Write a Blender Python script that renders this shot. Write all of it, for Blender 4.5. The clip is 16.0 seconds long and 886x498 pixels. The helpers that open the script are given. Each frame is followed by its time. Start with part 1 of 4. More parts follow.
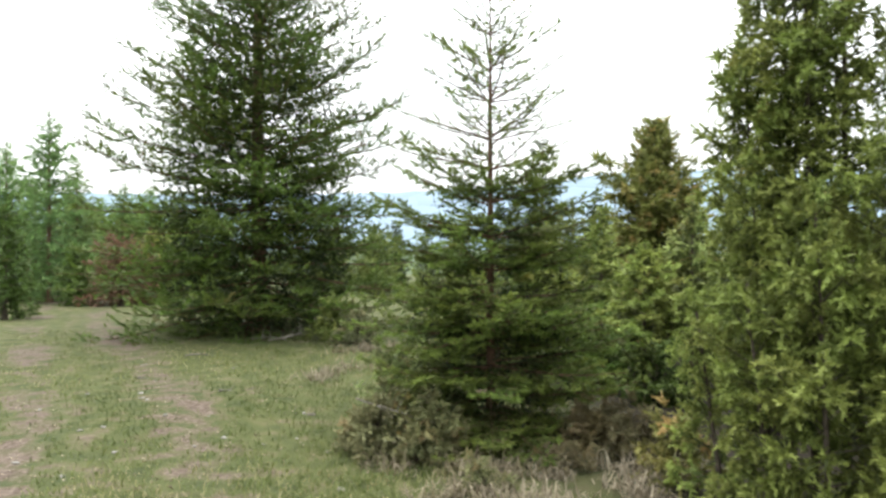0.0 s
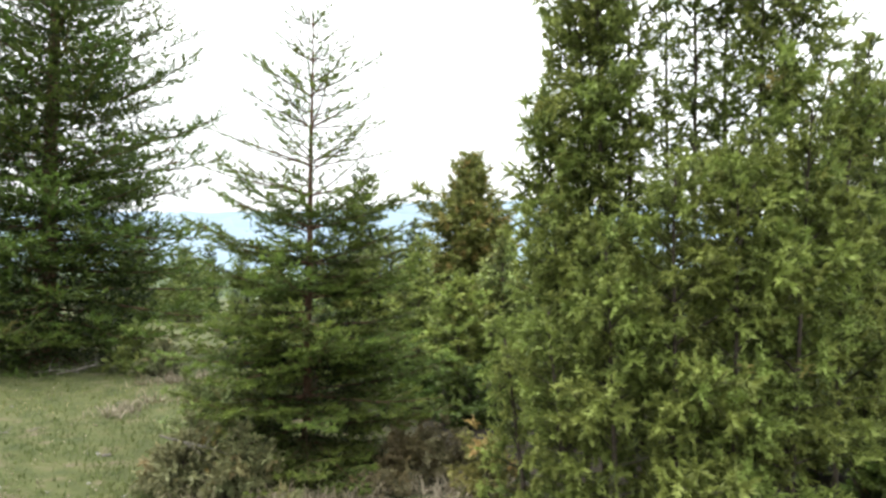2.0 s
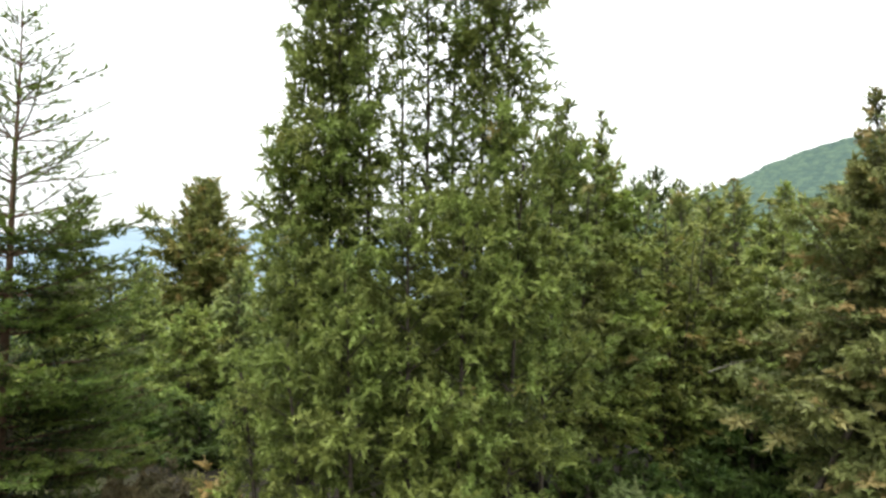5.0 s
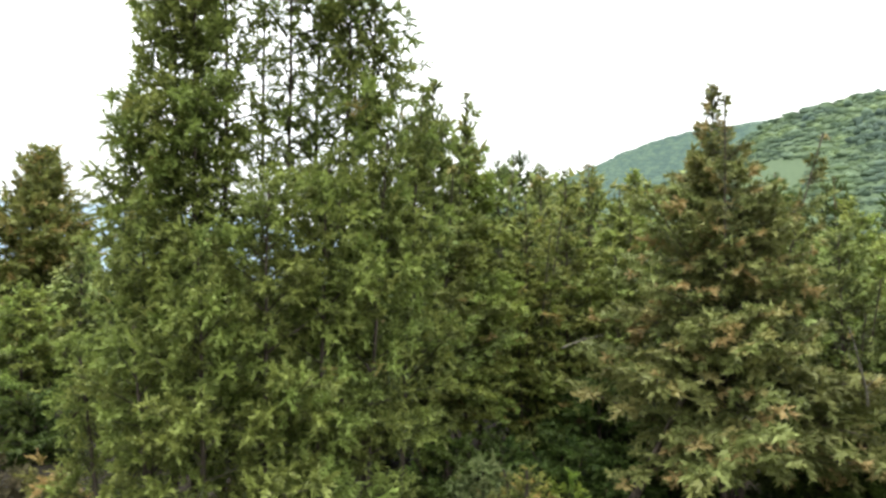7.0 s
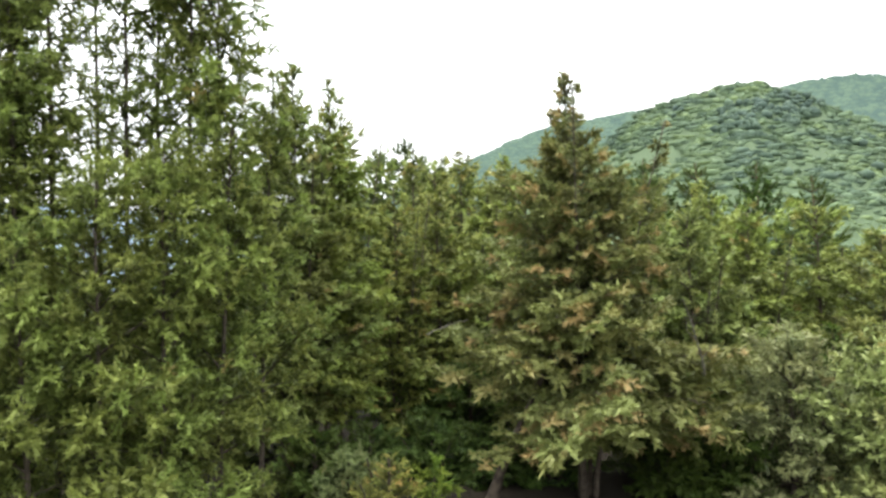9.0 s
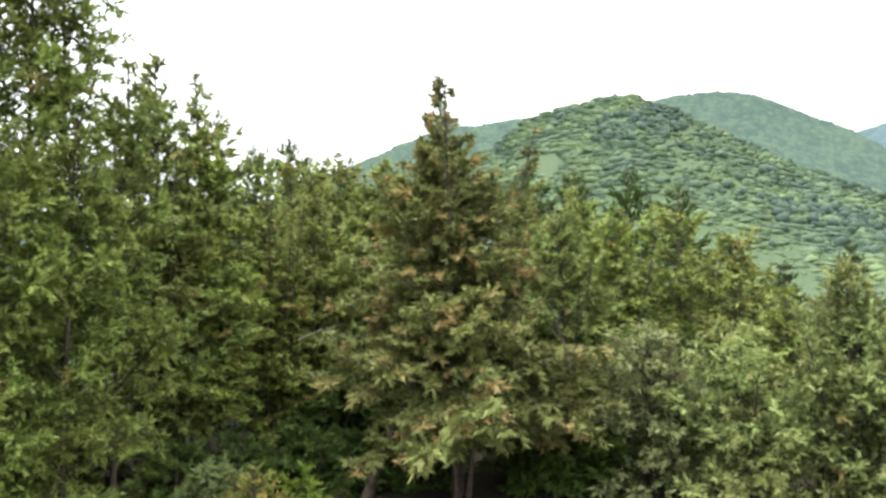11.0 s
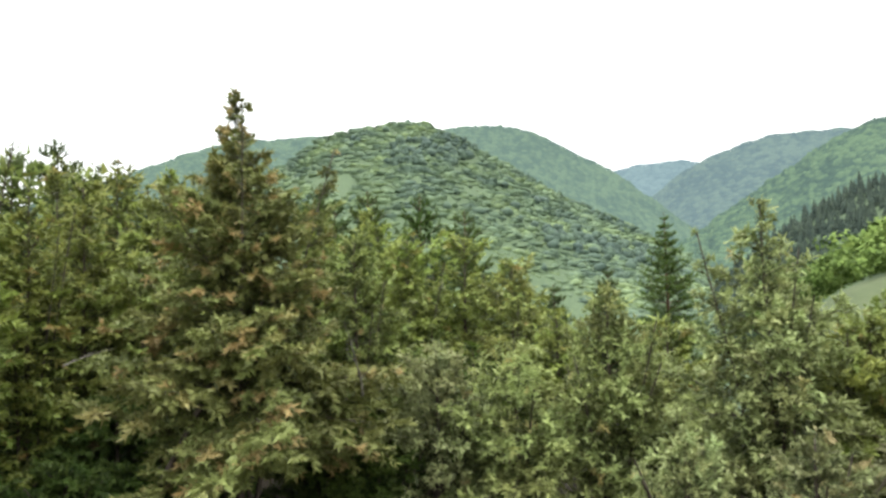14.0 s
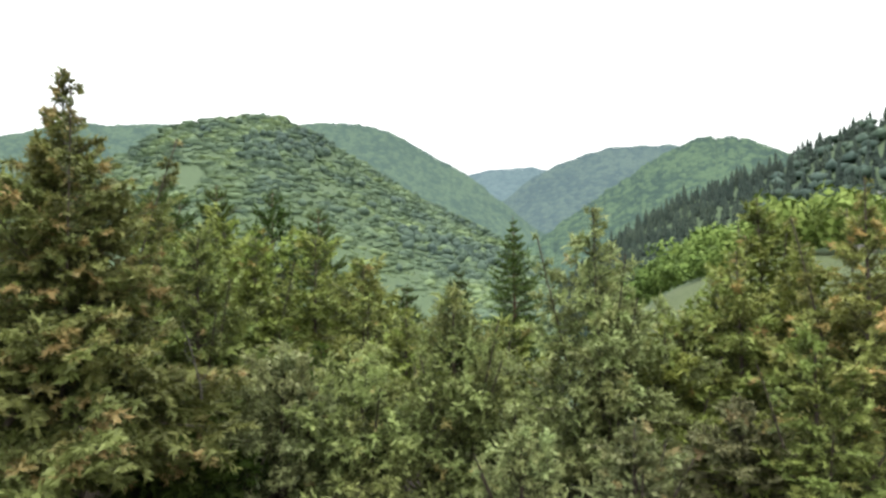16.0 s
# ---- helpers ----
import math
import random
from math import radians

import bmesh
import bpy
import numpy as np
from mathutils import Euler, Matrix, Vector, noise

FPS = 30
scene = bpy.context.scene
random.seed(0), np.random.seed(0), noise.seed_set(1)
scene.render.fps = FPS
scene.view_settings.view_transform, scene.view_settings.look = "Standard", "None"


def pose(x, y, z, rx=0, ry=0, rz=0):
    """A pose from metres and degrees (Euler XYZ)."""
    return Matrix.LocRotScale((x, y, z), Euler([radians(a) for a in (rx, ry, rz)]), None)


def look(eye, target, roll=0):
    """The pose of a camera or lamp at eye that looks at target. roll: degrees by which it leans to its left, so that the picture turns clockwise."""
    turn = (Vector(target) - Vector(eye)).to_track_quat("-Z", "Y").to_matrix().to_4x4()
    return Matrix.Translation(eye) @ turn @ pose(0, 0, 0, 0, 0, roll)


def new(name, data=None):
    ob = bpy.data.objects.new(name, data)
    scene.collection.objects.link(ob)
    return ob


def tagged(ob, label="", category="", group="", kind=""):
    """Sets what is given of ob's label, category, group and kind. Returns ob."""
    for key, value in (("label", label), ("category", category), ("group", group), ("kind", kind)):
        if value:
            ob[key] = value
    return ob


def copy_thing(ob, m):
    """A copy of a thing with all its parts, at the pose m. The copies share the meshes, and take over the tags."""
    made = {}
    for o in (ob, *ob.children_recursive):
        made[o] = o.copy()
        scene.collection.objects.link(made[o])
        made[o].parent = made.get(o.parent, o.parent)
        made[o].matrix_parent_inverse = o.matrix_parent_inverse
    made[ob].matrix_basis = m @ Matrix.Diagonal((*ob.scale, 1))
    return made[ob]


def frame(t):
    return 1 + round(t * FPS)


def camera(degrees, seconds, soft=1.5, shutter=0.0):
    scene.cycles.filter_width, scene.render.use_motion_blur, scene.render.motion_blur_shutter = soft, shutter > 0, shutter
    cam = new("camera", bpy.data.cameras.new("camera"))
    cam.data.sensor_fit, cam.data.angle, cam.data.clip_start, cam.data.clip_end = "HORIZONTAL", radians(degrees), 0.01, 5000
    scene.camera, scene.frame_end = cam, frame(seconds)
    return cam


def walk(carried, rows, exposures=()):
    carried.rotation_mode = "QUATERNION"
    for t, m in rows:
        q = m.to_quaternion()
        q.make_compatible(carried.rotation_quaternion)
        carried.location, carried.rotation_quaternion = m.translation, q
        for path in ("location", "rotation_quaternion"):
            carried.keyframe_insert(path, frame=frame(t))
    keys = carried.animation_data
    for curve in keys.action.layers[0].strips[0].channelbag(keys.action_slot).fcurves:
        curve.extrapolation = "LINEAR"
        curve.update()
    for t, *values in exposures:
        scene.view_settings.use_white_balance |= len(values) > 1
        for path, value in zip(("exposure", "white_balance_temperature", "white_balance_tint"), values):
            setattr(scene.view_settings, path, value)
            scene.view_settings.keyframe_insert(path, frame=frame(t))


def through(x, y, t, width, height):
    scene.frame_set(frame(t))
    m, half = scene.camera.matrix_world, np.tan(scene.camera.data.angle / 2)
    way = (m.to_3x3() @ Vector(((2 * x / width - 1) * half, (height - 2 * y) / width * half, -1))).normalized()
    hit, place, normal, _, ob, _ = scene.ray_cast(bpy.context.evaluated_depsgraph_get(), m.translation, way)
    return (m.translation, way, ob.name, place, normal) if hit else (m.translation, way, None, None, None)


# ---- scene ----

# ---- camera ----
cam = camera(65.4, 16.0, soft=2.7, shutter=0.2)
EYE = 1.6
ROWS = [
    (0.0, 0.000, 0.000, 0.000, 0.00, 0.00, 0.00),
    (0.5, -0.007, -0.004, 0.003, -5.44, 0.05, -0.12),
    (1.0, 0.008, 0.000, 0.003, -8.12, 0.27, 0.03),
    (1.5, 0.008, -0.002, 0.011, -10.84, 0.92, -0.34),
    (2.0, 0.005, -0.027, 0.026, -14.84, 2.10, -0.61),
    (2.5, 0.008, -0.030, 0.028, -19.03, 2.74, -0.75),
    (3.0, -0.002, -0.044, 0.032, -21.87, 3.46, -0.85),
    (3.5, -0.017, -0.059, 0.039, -25.60, 4.11, -0.61),
    (4.0, -0.029, -0.076, 0.037, -30.25, 4.93, -0.71),
    (6.5, -0.018, -0.046, 0.019, -43.53, 3.14, 0.27),
    (7.0, 0.018, -0.063, 0.025, -47.26, 3.18, -0.07),
    (7.5, 0.058, -0.114, 0.022, -50.09, 3.13, 0.62),
    (8.0, 0.103, -0.170, 0.017, -51.81, 2.90, 1.50),
    (8.5, 0.161, -0.202, 0.015, -53.57, 2.46, 1.77),
    (9.0, 0.215, -0.236, 0.014, -56.07, 2.15, 1.87),
    (11.5, 0.337, -0.324, 0.010, -68.54, 1.97, 1.97),
    (12.0, 0.335, -0.307, 0.014, -72.23, 1.65, 1.77),
    (12.5, 0.328, -0.302, 0.014, -74.48, 1.37, 1.60),
    (13.0, 0.315, -0.297, 0.018, -77.27, 1.78, 1.46),
    (13.5, 0.307, -0.288, 0.025, -80.69, 2.40, 1.10),
    (14.0, 0.297, -0.294, 0.028, -82.44, 3.18, 1.34),
    (14.5, 0.304, -0.304, 0.028, -84.97, 3.26, 1.31),
    (15.0, 0.309, -0.315, 0.027, -88.86, 2.77, 1.43),
    (15.5, 0.293, -0.338, 0.030, -91.72, 2.75, 1.17),
    (16.0, 0.278, -0.343, 0.031, -94.44, 2.93, 0.71),
]
walk(cam, [(t, pose(x, y, EYE + z, 90 + pitch, roll, yaw)) for t, x, y, z, yaw, pitch, roll in ROWS], exposures=[(0.0, 0.8), (2.5, 0.86), (4.0, 0.66), (9.0, 0.90), (12.5, 0.92), (16.0, 0.55)])

# ---- sky and sun: bright overcast ----
SUN_AZ, SUN_EL = -70.0, 68.0          # degrees, clockwise from +y; above the horizon
world = bpy.data.worlds.new("overcast_sky")
scene.world = world
world.use_nodes = True
wn, wl = world.node_tree.nodes, world.node_tree.links
wn.clear()
w_out = wn.new("ShaderNodeOutputWorld")
sky = wn.new("ShaderNodeTexSky")
sky.sky_type, sky.sun_disc = "NISHITA", False
sky.sun_elevation, sky.sun_rotation = radians(SUN_EL), radians(SUN_AZ)
sky.dust_density = 3.0
bg_sky, bg_cloud = wn.new("ShaderNodeBackground"), wn.new("ShaderNodeBackground")
bg_sky.inputs["Strength"].default_value = 0.12
bg_cloud.inputs["Color"].default_value = (0.97, 1.0, 0.98, 1)
w_co, w_no, w_ra, w_mix = wn.new("ShaderNodeTexCoord"), wn.new("ShaderNodeTexNoise"), wn.new("ShaderNodeMapRange"), wn.new("ShaderNodeMixShader")
w_no.inputs["Scale"].default_value, w_no.inputs["Detail"].default_value = 2.6, 5
w_ra.inputs["From Min"].default_value, w_ra.inputs["From Max"].default_value = 0.35, 0.6
w_ra.inputs["To Min"].default_value, w_ra.inputs["To Max"].default_value = 0.78, 1.0
# an overcast sky is about three times as bright overhead as at the horizon
w_sep, w_up = wn.new("ShaderNodeSeparateXYZ"), wn.new("ShaderNodeMapRange")
w_up.inputs["From Min"].default_value, w_up.inputs["From Max"].default_value = 0.0, 1.0
w_up.inputs["To Min"].default_value, w_up.inputs["To Max"].default_value = 0.76, 3.05
wl.new(w_co.outputs["Generated"], w_sep.inputs["Vector"])
wl.new(w_sep.outputs["Z"], w_up.inputs["Value"])
wl.new(w_up.outputs["Result"], bg_cloud.inputs["Strength"])
wl.new(w_co.outputs["Generated"], w_no.inputs["Vector"])
wl.new(w_no.outputs["Fac"], w_ra.inputs["Value"])
wl.new(w_ra.outputs["Result"], w_mix.inputs["Fac"])
wl.new(sky.outputs["Color"], bg_sky.inputs["Color"])
wl.new(bg_sky.outputs["Background"], w_mix.inputs[1])
wl.new(bg_cloud.outputs["Background"], w_mix.inputs[2])
wl.new(w_mix.outputs["Shader"], w_out.inputs["Surface"])
sun = new("sun", bpy.data.lights.new("sun", "SUN"))
sun.data.energy, sun.data.angle, sun.data.color = 1.3, radians(14), (1.0, 0.96, 0.88)
_a, _e = radians(SUN_AZ), radians(SUN_EL)
sun.matrix_world = look((0, 0, 60), (-math.sin(_a) * math.cos(_e), -math.cos(_a) * math.cos(_e), 60 - math.sin(_e)))


# ---- materials ----
def material(name, rough=0.8):
    m = bpy.data.materials.new(name)
    m.use_nodes = True
    m.cycles.emission_sampling = "NONE"
    nt = m.node_tree
    b = nt.nodes["Principled BSDF"]
    b.inputs["Roughness"].default_value = rough
    b.inputs["Specular IOR Level"].default_value = 0.25
    return m, nt.nodes, nt.links, b


def ramp(nodes, links, source, stops):
    r = nodes.new("ShaderNodeValToRGB")
    while len(r.color_ramp.elements) < len(stops):
        r.color_ramp.elements.new(0.5)
    for e, (p, c) in zip(r.color_ramp.elements, stops):
        e.position, e.color = p, (*c, 1)
    links.new(source, r.inputs["Fac"])
    return r.outputs["Color"]


def mixed(nodes, links, fac, a, b):
    m = nodes.new("ShaderNodeMix")
    m.data_type = "RGBA"
    for sock, val in ((m.inputs[0], fac), (m.inputs[6], a), (m.inputs[7], b)):
        if isinstance(val, (int, float)):
            sock.default_value = val
        elif isinstance(val, tuple):
            sock.default_value = (*val, 1)
        else:
            links.new(val, sock)
    return m.outputs[2]


def noise_of(nodes, links, scale, detail=3, coord="Object"):
    c, n = nodes.new("ShaderNodeTexCoord"), nodes.new("ShaderNodeTexNoise")
    n.inputs["Scale"].default_value, n.inputs["Detail"].default_value = scale, detail
    links.new(c.outputs[coord], n.inputs["Vector"])
    return n.outputs["Fac"]


def maths(nodes, links, op, a, b, clamp=False):
    m = nodes.new("ShaderNodeMath")
    m.operation, m.use_clamp = op, clamp
    for sock, val in zip(m.inputs, (a, b)):
        if isinstance(val, (int, float)):
            sock.default_value = val
        else:
            links.new(val, sock)
    return m.outputs[0]


def attribute(nodes, name):
    a = nodes.new("ShaderNodeAttribute")
    a.attribute_name = name
    return a.outputs["Fac"]


def foliage(name, old, young, dry, dry_share=0.1, through=0.42):
    """Needles or leaves: old wood dark, on junipers with shade inside the crown painted in, young tips lighter, some
    sprays dry; thin enough to let light through.
    """
    m, n, l, b = material(name, 0.55)
    isl = n.new("ShaderNodeNewGeometry").outputs["Random Per Island"]
    info = n.new("ShaderNodeObjectInfo")
    obr = info.outputs["Random"]
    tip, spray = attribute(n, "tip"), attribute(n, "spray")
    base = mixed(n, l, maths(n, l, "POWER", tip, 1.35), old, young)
    vary = maths(n, l, "ADD", maths(n, l, "MULTIPLY", isl, 0.15), maths(n, l, "ADD", maths(n, l, "MULTIPLY", obr, 0.36), maths(n, l, "MULTIPLY", spray, 0.40)))
    hs = n.new("ShaderNodeHueSaturation")
    l.new(base, hs.inputs["Color"])
    l.new(maths(n, l, "ADD", maths(n, l, "MULTIPLY", vary, 0.75), 0.64), hs.inputs["Value"])
    l.new(maths(n, l, "ADD", maths(n, l, "MULTIPLY", obr, 0.03), 0.485), hs.inputs["Hue"])
    mask = maths(n, l, "ADD", maths(n, l, "MULTIPLY", spray, 0.75), maths(n, l, "MULTIPLY", obr, 0.25))
    dryness = n.new("ShaderNodeMapRange")
    dryness.inputs["From Min"].default_value, dryness.inputs["From Max"].default_value = 0.92 - dry_share, 1.0 - dry_share * 0.75
    l.new(mask, dryness.inputs["Value"])
    col = mixed(n, l, maths(n, l, "MULTIPLY", dryness.outputs["Result"], maths(n, l, "SUBTRACT", maths(n, l, "MULTIPLY", tip, 2.4), 1.0, True)), hs.outputs["Color"], dry)
    own = n.new("ShaderNodeMix")
    own.data_type, own.blend_type = "RGBA", "MULTIPLY"
    own.inputs[0].default_value = 1.0
    l.new(col, own.inputs[6])
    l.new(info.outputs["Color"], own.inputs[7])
    col = own.outputs[2]
    l.new(col, b.inputs["Base Color"])
    b.inputs["Specular IOR Level"].default_value = 0.3
    tr, mx = n.new("ShaderNodeBsdfTranslucent"), n.new("ShaderNodeMixShader")
    l.new(col, tr.inputs["Color"])
    mx.inputs["Fac"].default_value = through
    l.new(b.outputs["BSDF"], mx.inputs[1])
    l.new(tr.outputs["BSDF"], mx.inputs[2])
    l.new(mx.outputs["Shader"], n["Material Output"].inputs["Surface"])
    return m


def bark(name, dark, light, scale=14):
    m, n, l, b = material(name, 0.9)
    f = noise_of(n, l, scale, 6)
    l.new(ramp(n, l, f, [(0.3, dark), (0.7, light)]), b.inputs["Base Color"])
    bump = n.new("ShaderNodeBump")
    bump.inputs["Strength"].default_value, bump.inputs["Distance"].default_value = 0.8, 0.02
    l.new(f, bump.inputs["Height"])
    l.new(bump.outputs["Normal"], b.inputs["Normal"])
    return m


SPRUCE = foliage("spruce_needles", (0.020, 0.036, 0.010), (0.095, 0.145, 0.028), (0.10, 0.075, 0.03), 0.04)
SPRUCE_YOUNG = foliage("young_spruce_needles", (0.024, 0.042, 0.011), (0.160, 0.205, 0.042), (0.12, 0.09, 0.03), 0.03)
# junipers: first colour deepened to paint shade inside the crown, besides age
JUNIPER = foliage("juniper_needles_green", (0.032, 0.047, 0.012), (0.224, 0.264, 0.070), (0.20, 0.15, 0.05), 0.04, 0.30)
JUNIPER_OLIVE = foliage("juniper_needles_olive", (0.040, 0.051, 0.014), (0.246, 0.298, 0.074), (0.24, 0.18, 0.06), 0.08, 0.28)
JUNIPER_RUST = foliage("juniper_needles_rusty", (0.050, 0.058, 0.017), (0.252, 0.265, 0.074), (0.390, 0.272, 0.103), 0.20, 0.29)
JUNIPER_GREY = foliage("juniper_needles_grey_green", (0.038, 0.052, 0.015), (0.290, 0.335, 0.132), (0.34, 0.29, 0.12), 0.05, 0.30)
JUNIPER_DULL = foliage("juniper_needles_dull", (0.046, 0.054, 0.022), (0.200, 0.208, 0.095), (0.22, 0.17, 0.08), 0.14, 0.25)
LARCH = foliage("larch_needles", (0.105, 0.175, 0.058), (0.215, 0.325, 0.105), (0.16, 0.14, 0.05), 0.03, 0.6)
DEADBUSH = foliage("dry_bush_twigs", (0.105, 0.092, 0.048), (0.230, 0.195, 0.100), (0.16, 0.12, 0.05), 0.15)
LEAF = foliage("bright_leaves", (0.10, 0.17, 0.03), (0.22, 0.32, 0.05), (0.2, 0.2, 0.05), 0.04, 0.45)
BARK_SPRUCE = bark("spruce_bark", (0.05, 0.028, 0.018), (0.14, 0.085, 0.055))
BARK_JUNIPER = bark("juniper_bark", (0.035, 0.027, 0.022), (0.10, 0.08, 0.063), 20)
DEADWOOD = bark("grey_dead_wood", (0.09, 0.08, 0.068), (0.21, 0.19, 0.165), 18)
DEADBUSH_RED = foliage("red_brown_dry_twigs", (0.095, 0.062, 0.034), (0.20, 0.130, 0.068), (0.16, 0.12, 0.05), 0.15)
DRYGRASS = foliage("dry_grass_blades", (0.12, 0.10, 0.065), (0.42, 0.365, 0.265), (0.13, 0.12, 0.05), 0.35, 0.3)
GRASS = foliage("grass_blades", (0.066, 0.092, 0.024), (0.190, 0.212, 0.064), (0.40, 0.34, 0.21), 0.32, 0.35)


def ground_material():
    m, n, l, b = material("meadow_soil", 0.95)
    wear, far = attribute(n, "wear"), attribute(n, "woods")
    fine, mid, big = noise_of(n, l, 26, 6), noise_of(n, l, 3.5, 5), noise_of(n, l, 0.45, 4)
    green = ramp(n, l, mid, [(0.32, (0.024, 0.042, 0.010)), (0.5, (0.058, 0.074, 0.019)), (0.68, (0.118, 0.116, 0.048))])
    soil = ramp(n, l, fine, [(0.32, (0.045, 0.030, 0.023)), (0.5, (0.098, 0.072, 0.056)), (0.68, (0.165, 0.130, 0.106))])
    mask = maths(n, l, "ADD", maths(n, l, "MULTIPLY", wear, 1.5), maths(n, l, "MULTIPLY", maths(n, l, "SUBTRACT", mid, 0.585), 5.0))
    mask = maths(n, l, "ADD", mask, maths(n, l, "MULTIPLY", maths(n, l, "SUBTRACT", fine, 0.5), 0.9), True)
    grain = mixed(n, l, maths(n, l, "MULTIPLY", fine, 0.7), green, (0.07, 0.065, 0.028))
    near = mixed(n, l, mask, grain, soil)
    wood = ramp(n, l, big, [(0.35, (0.050, 0.076, 0.042)), (0.65, (0.072, 0.104, 0.052))])
    # leaf mould, taken near black to include the shade under the trees
    shaded_litter = ramp(n, l, fine, [(0.3, (0.010, 0.008, 0.005)), (0.7, (0.030, 0.023, 0.014))])
    near = mixed(n, l, attribute(n, "shaded_litter"), near, shaded_litter)
    l.new(mixed(n, l, far, near, wood), b.inputs["Base Color"])
    bump = n.new("ShaderNodeBump")
    bump.inputs["Strength"].default_value, bump.inputs["Distance"].default_value = 0.7, 0.05
    l.new(fine, bump.inputs["Height"])
    l.new(bump.outputs["Normal"], b.inputs["Normal"])
    return m


def woods_material(name, dark, mid, light):
    """Crowns of distant woods: a tone for each tree, mottled by its leaves."""
    m, n, l, b = material(name, 0.9)
    isl = n.new("ShaderNodeNewGeometry").outputs["Random Per Island"]
    big, fine = noise_of(n, l, 0.018, 4), noise_of(n, l, 0.5, 4)
    f = maths(n, l, "ADD", maths(n, l, "MULTIPLY", isl, 0.36), maths(n, l, "SUBTRACT", maths(n, l, "ADD", maths(n, l, "SUBTRACT", maths(n, l, "MULTIPLY", big, 2.1), 0.55), maths(n, l, "MULTIPLY", fine, 0.7)), 0.6))
    l.new(ramp(n, l, f, [(0.1, dark), (0.5, mid), (0.85, light)]), b.inputs["Base Color"])
    bump = n.new("ShaderNodeBump")
    bump.inputs["Strength"].default_value, bump.inputs["Distance"].default_value = 0.6, 0.5
    l.new(fine, bump.inputs["Height"])
    l.new(bump.outputs["Normal"], b.inputs["Normal"])
    return m


def distance_material(name, deep, pale, haze_glow, scale=0.01):
    """Far ridges behind many kilometres of air: a faint wood pattern, and the haze of that air painted in as emission.
    """
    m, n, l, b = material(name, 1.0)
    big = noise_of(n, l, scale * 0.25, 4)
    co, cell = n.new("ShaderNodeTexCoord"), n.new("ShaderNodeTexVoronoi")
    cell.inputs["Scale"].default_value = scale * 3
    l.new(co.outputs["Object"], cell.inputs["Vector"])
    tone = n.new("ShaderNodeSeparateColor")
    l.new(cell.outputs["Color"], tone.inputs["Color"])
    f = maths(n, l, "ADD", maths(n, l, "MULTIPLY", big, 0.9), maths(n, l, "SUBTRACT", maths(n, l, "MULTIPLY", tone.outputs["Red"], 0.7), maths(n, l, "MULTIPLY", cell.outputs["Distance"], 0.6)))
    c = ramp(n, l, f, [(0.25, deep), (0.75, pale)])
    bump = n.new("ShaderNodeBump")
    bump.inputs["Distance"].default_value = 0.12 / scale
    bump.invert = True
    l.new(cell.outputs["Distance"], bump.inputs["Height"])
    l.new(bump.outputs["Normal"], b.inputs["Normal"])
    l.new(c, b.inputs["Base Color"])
    b.inputs["Emission Color"].default_value = (*haze_glow, 1)
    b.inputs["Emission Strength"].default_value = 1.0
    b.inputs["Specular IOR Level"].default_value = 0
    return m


GROUND = ground_material()
# blue raised in the beech colours to paint in haze over the hill
WOODS_LIGHT = woods_material("beech_woods", (0.058, 0.089, 0.066), (0.094, 0.136, 0.078), (0.148, 0.198, 0.090))
WOODS_DARK = woods_material("conifer_woods", (0.017, 0.029, 0.024), (0.025, 0.039, 0.029), (0.038, 0.054, 0.036))
WOODS_DEEP = woods_material("shaded_woods", (0.040, 0.064, 0.054), (0.055, 0.084, 0.062), (0.078, 0.116, 0.074))
WOODS_NEAR = woods_material("spring_leaf_woods", (0.055, 0.092, 0.022), (0.105, 0.160, 0.034), (0.165, 0.215, 0.052))


# ---- meshes ----
def mesh_of(name, verts, tris, mats, index=None, attrs=None, smooth=False):
    verts, tris = np.asarray(verts, np.float32), np.asarray(tris, np.int32)
    me = bpy.data.meshes.new(name)
    me.vertices.add(len(verts))
    me.vertices.foreach_set("co", verts.ravel())
    k = tris.shape[1]
    me.loops.add(tris.size)
    me.loops.foreach_set("vertex_index", tris.ravel())
    me.polygons.add(len(tris))
    me.polygons.foreach_set("loop_start", np.arange(0, tris.size, k, dtype=np.int32))
    if index is not None:
        me.polygons.foreach_set("material_index", np.asarray(index, np.int32))
    me.polygons.foreach_set("use_smooth", np.full(len(tris), smooth))
    for m in mats:
        me.materials.append(m)
    for key, val in (attrs or {}).items():
        me.attributes.new(key, "FLOAT", "POINT").data.foreach_set("value", np.asarray(val, np.float32))
    me.update(calc_edges=True)
    return me


def part(name, me, parent, label="", m=None):
    ob = new(name, me)
    ob.parent = parent
    if m is not None:
        ob.matrix_basis = m
    return tagged(ob, label)


def thing(name, x, y, z, label, category, group="", kind="", turn=0.0):
    ob = new(name)
    ob.empty_display_size = 0.2
    ob.matrix_basis = pose(x, y, z, 0, 0, turn)
    return tagged(ob, label, category, group, kind)


def unit(v):
    return v / (np.linalg.norm(v) + 1e-9)


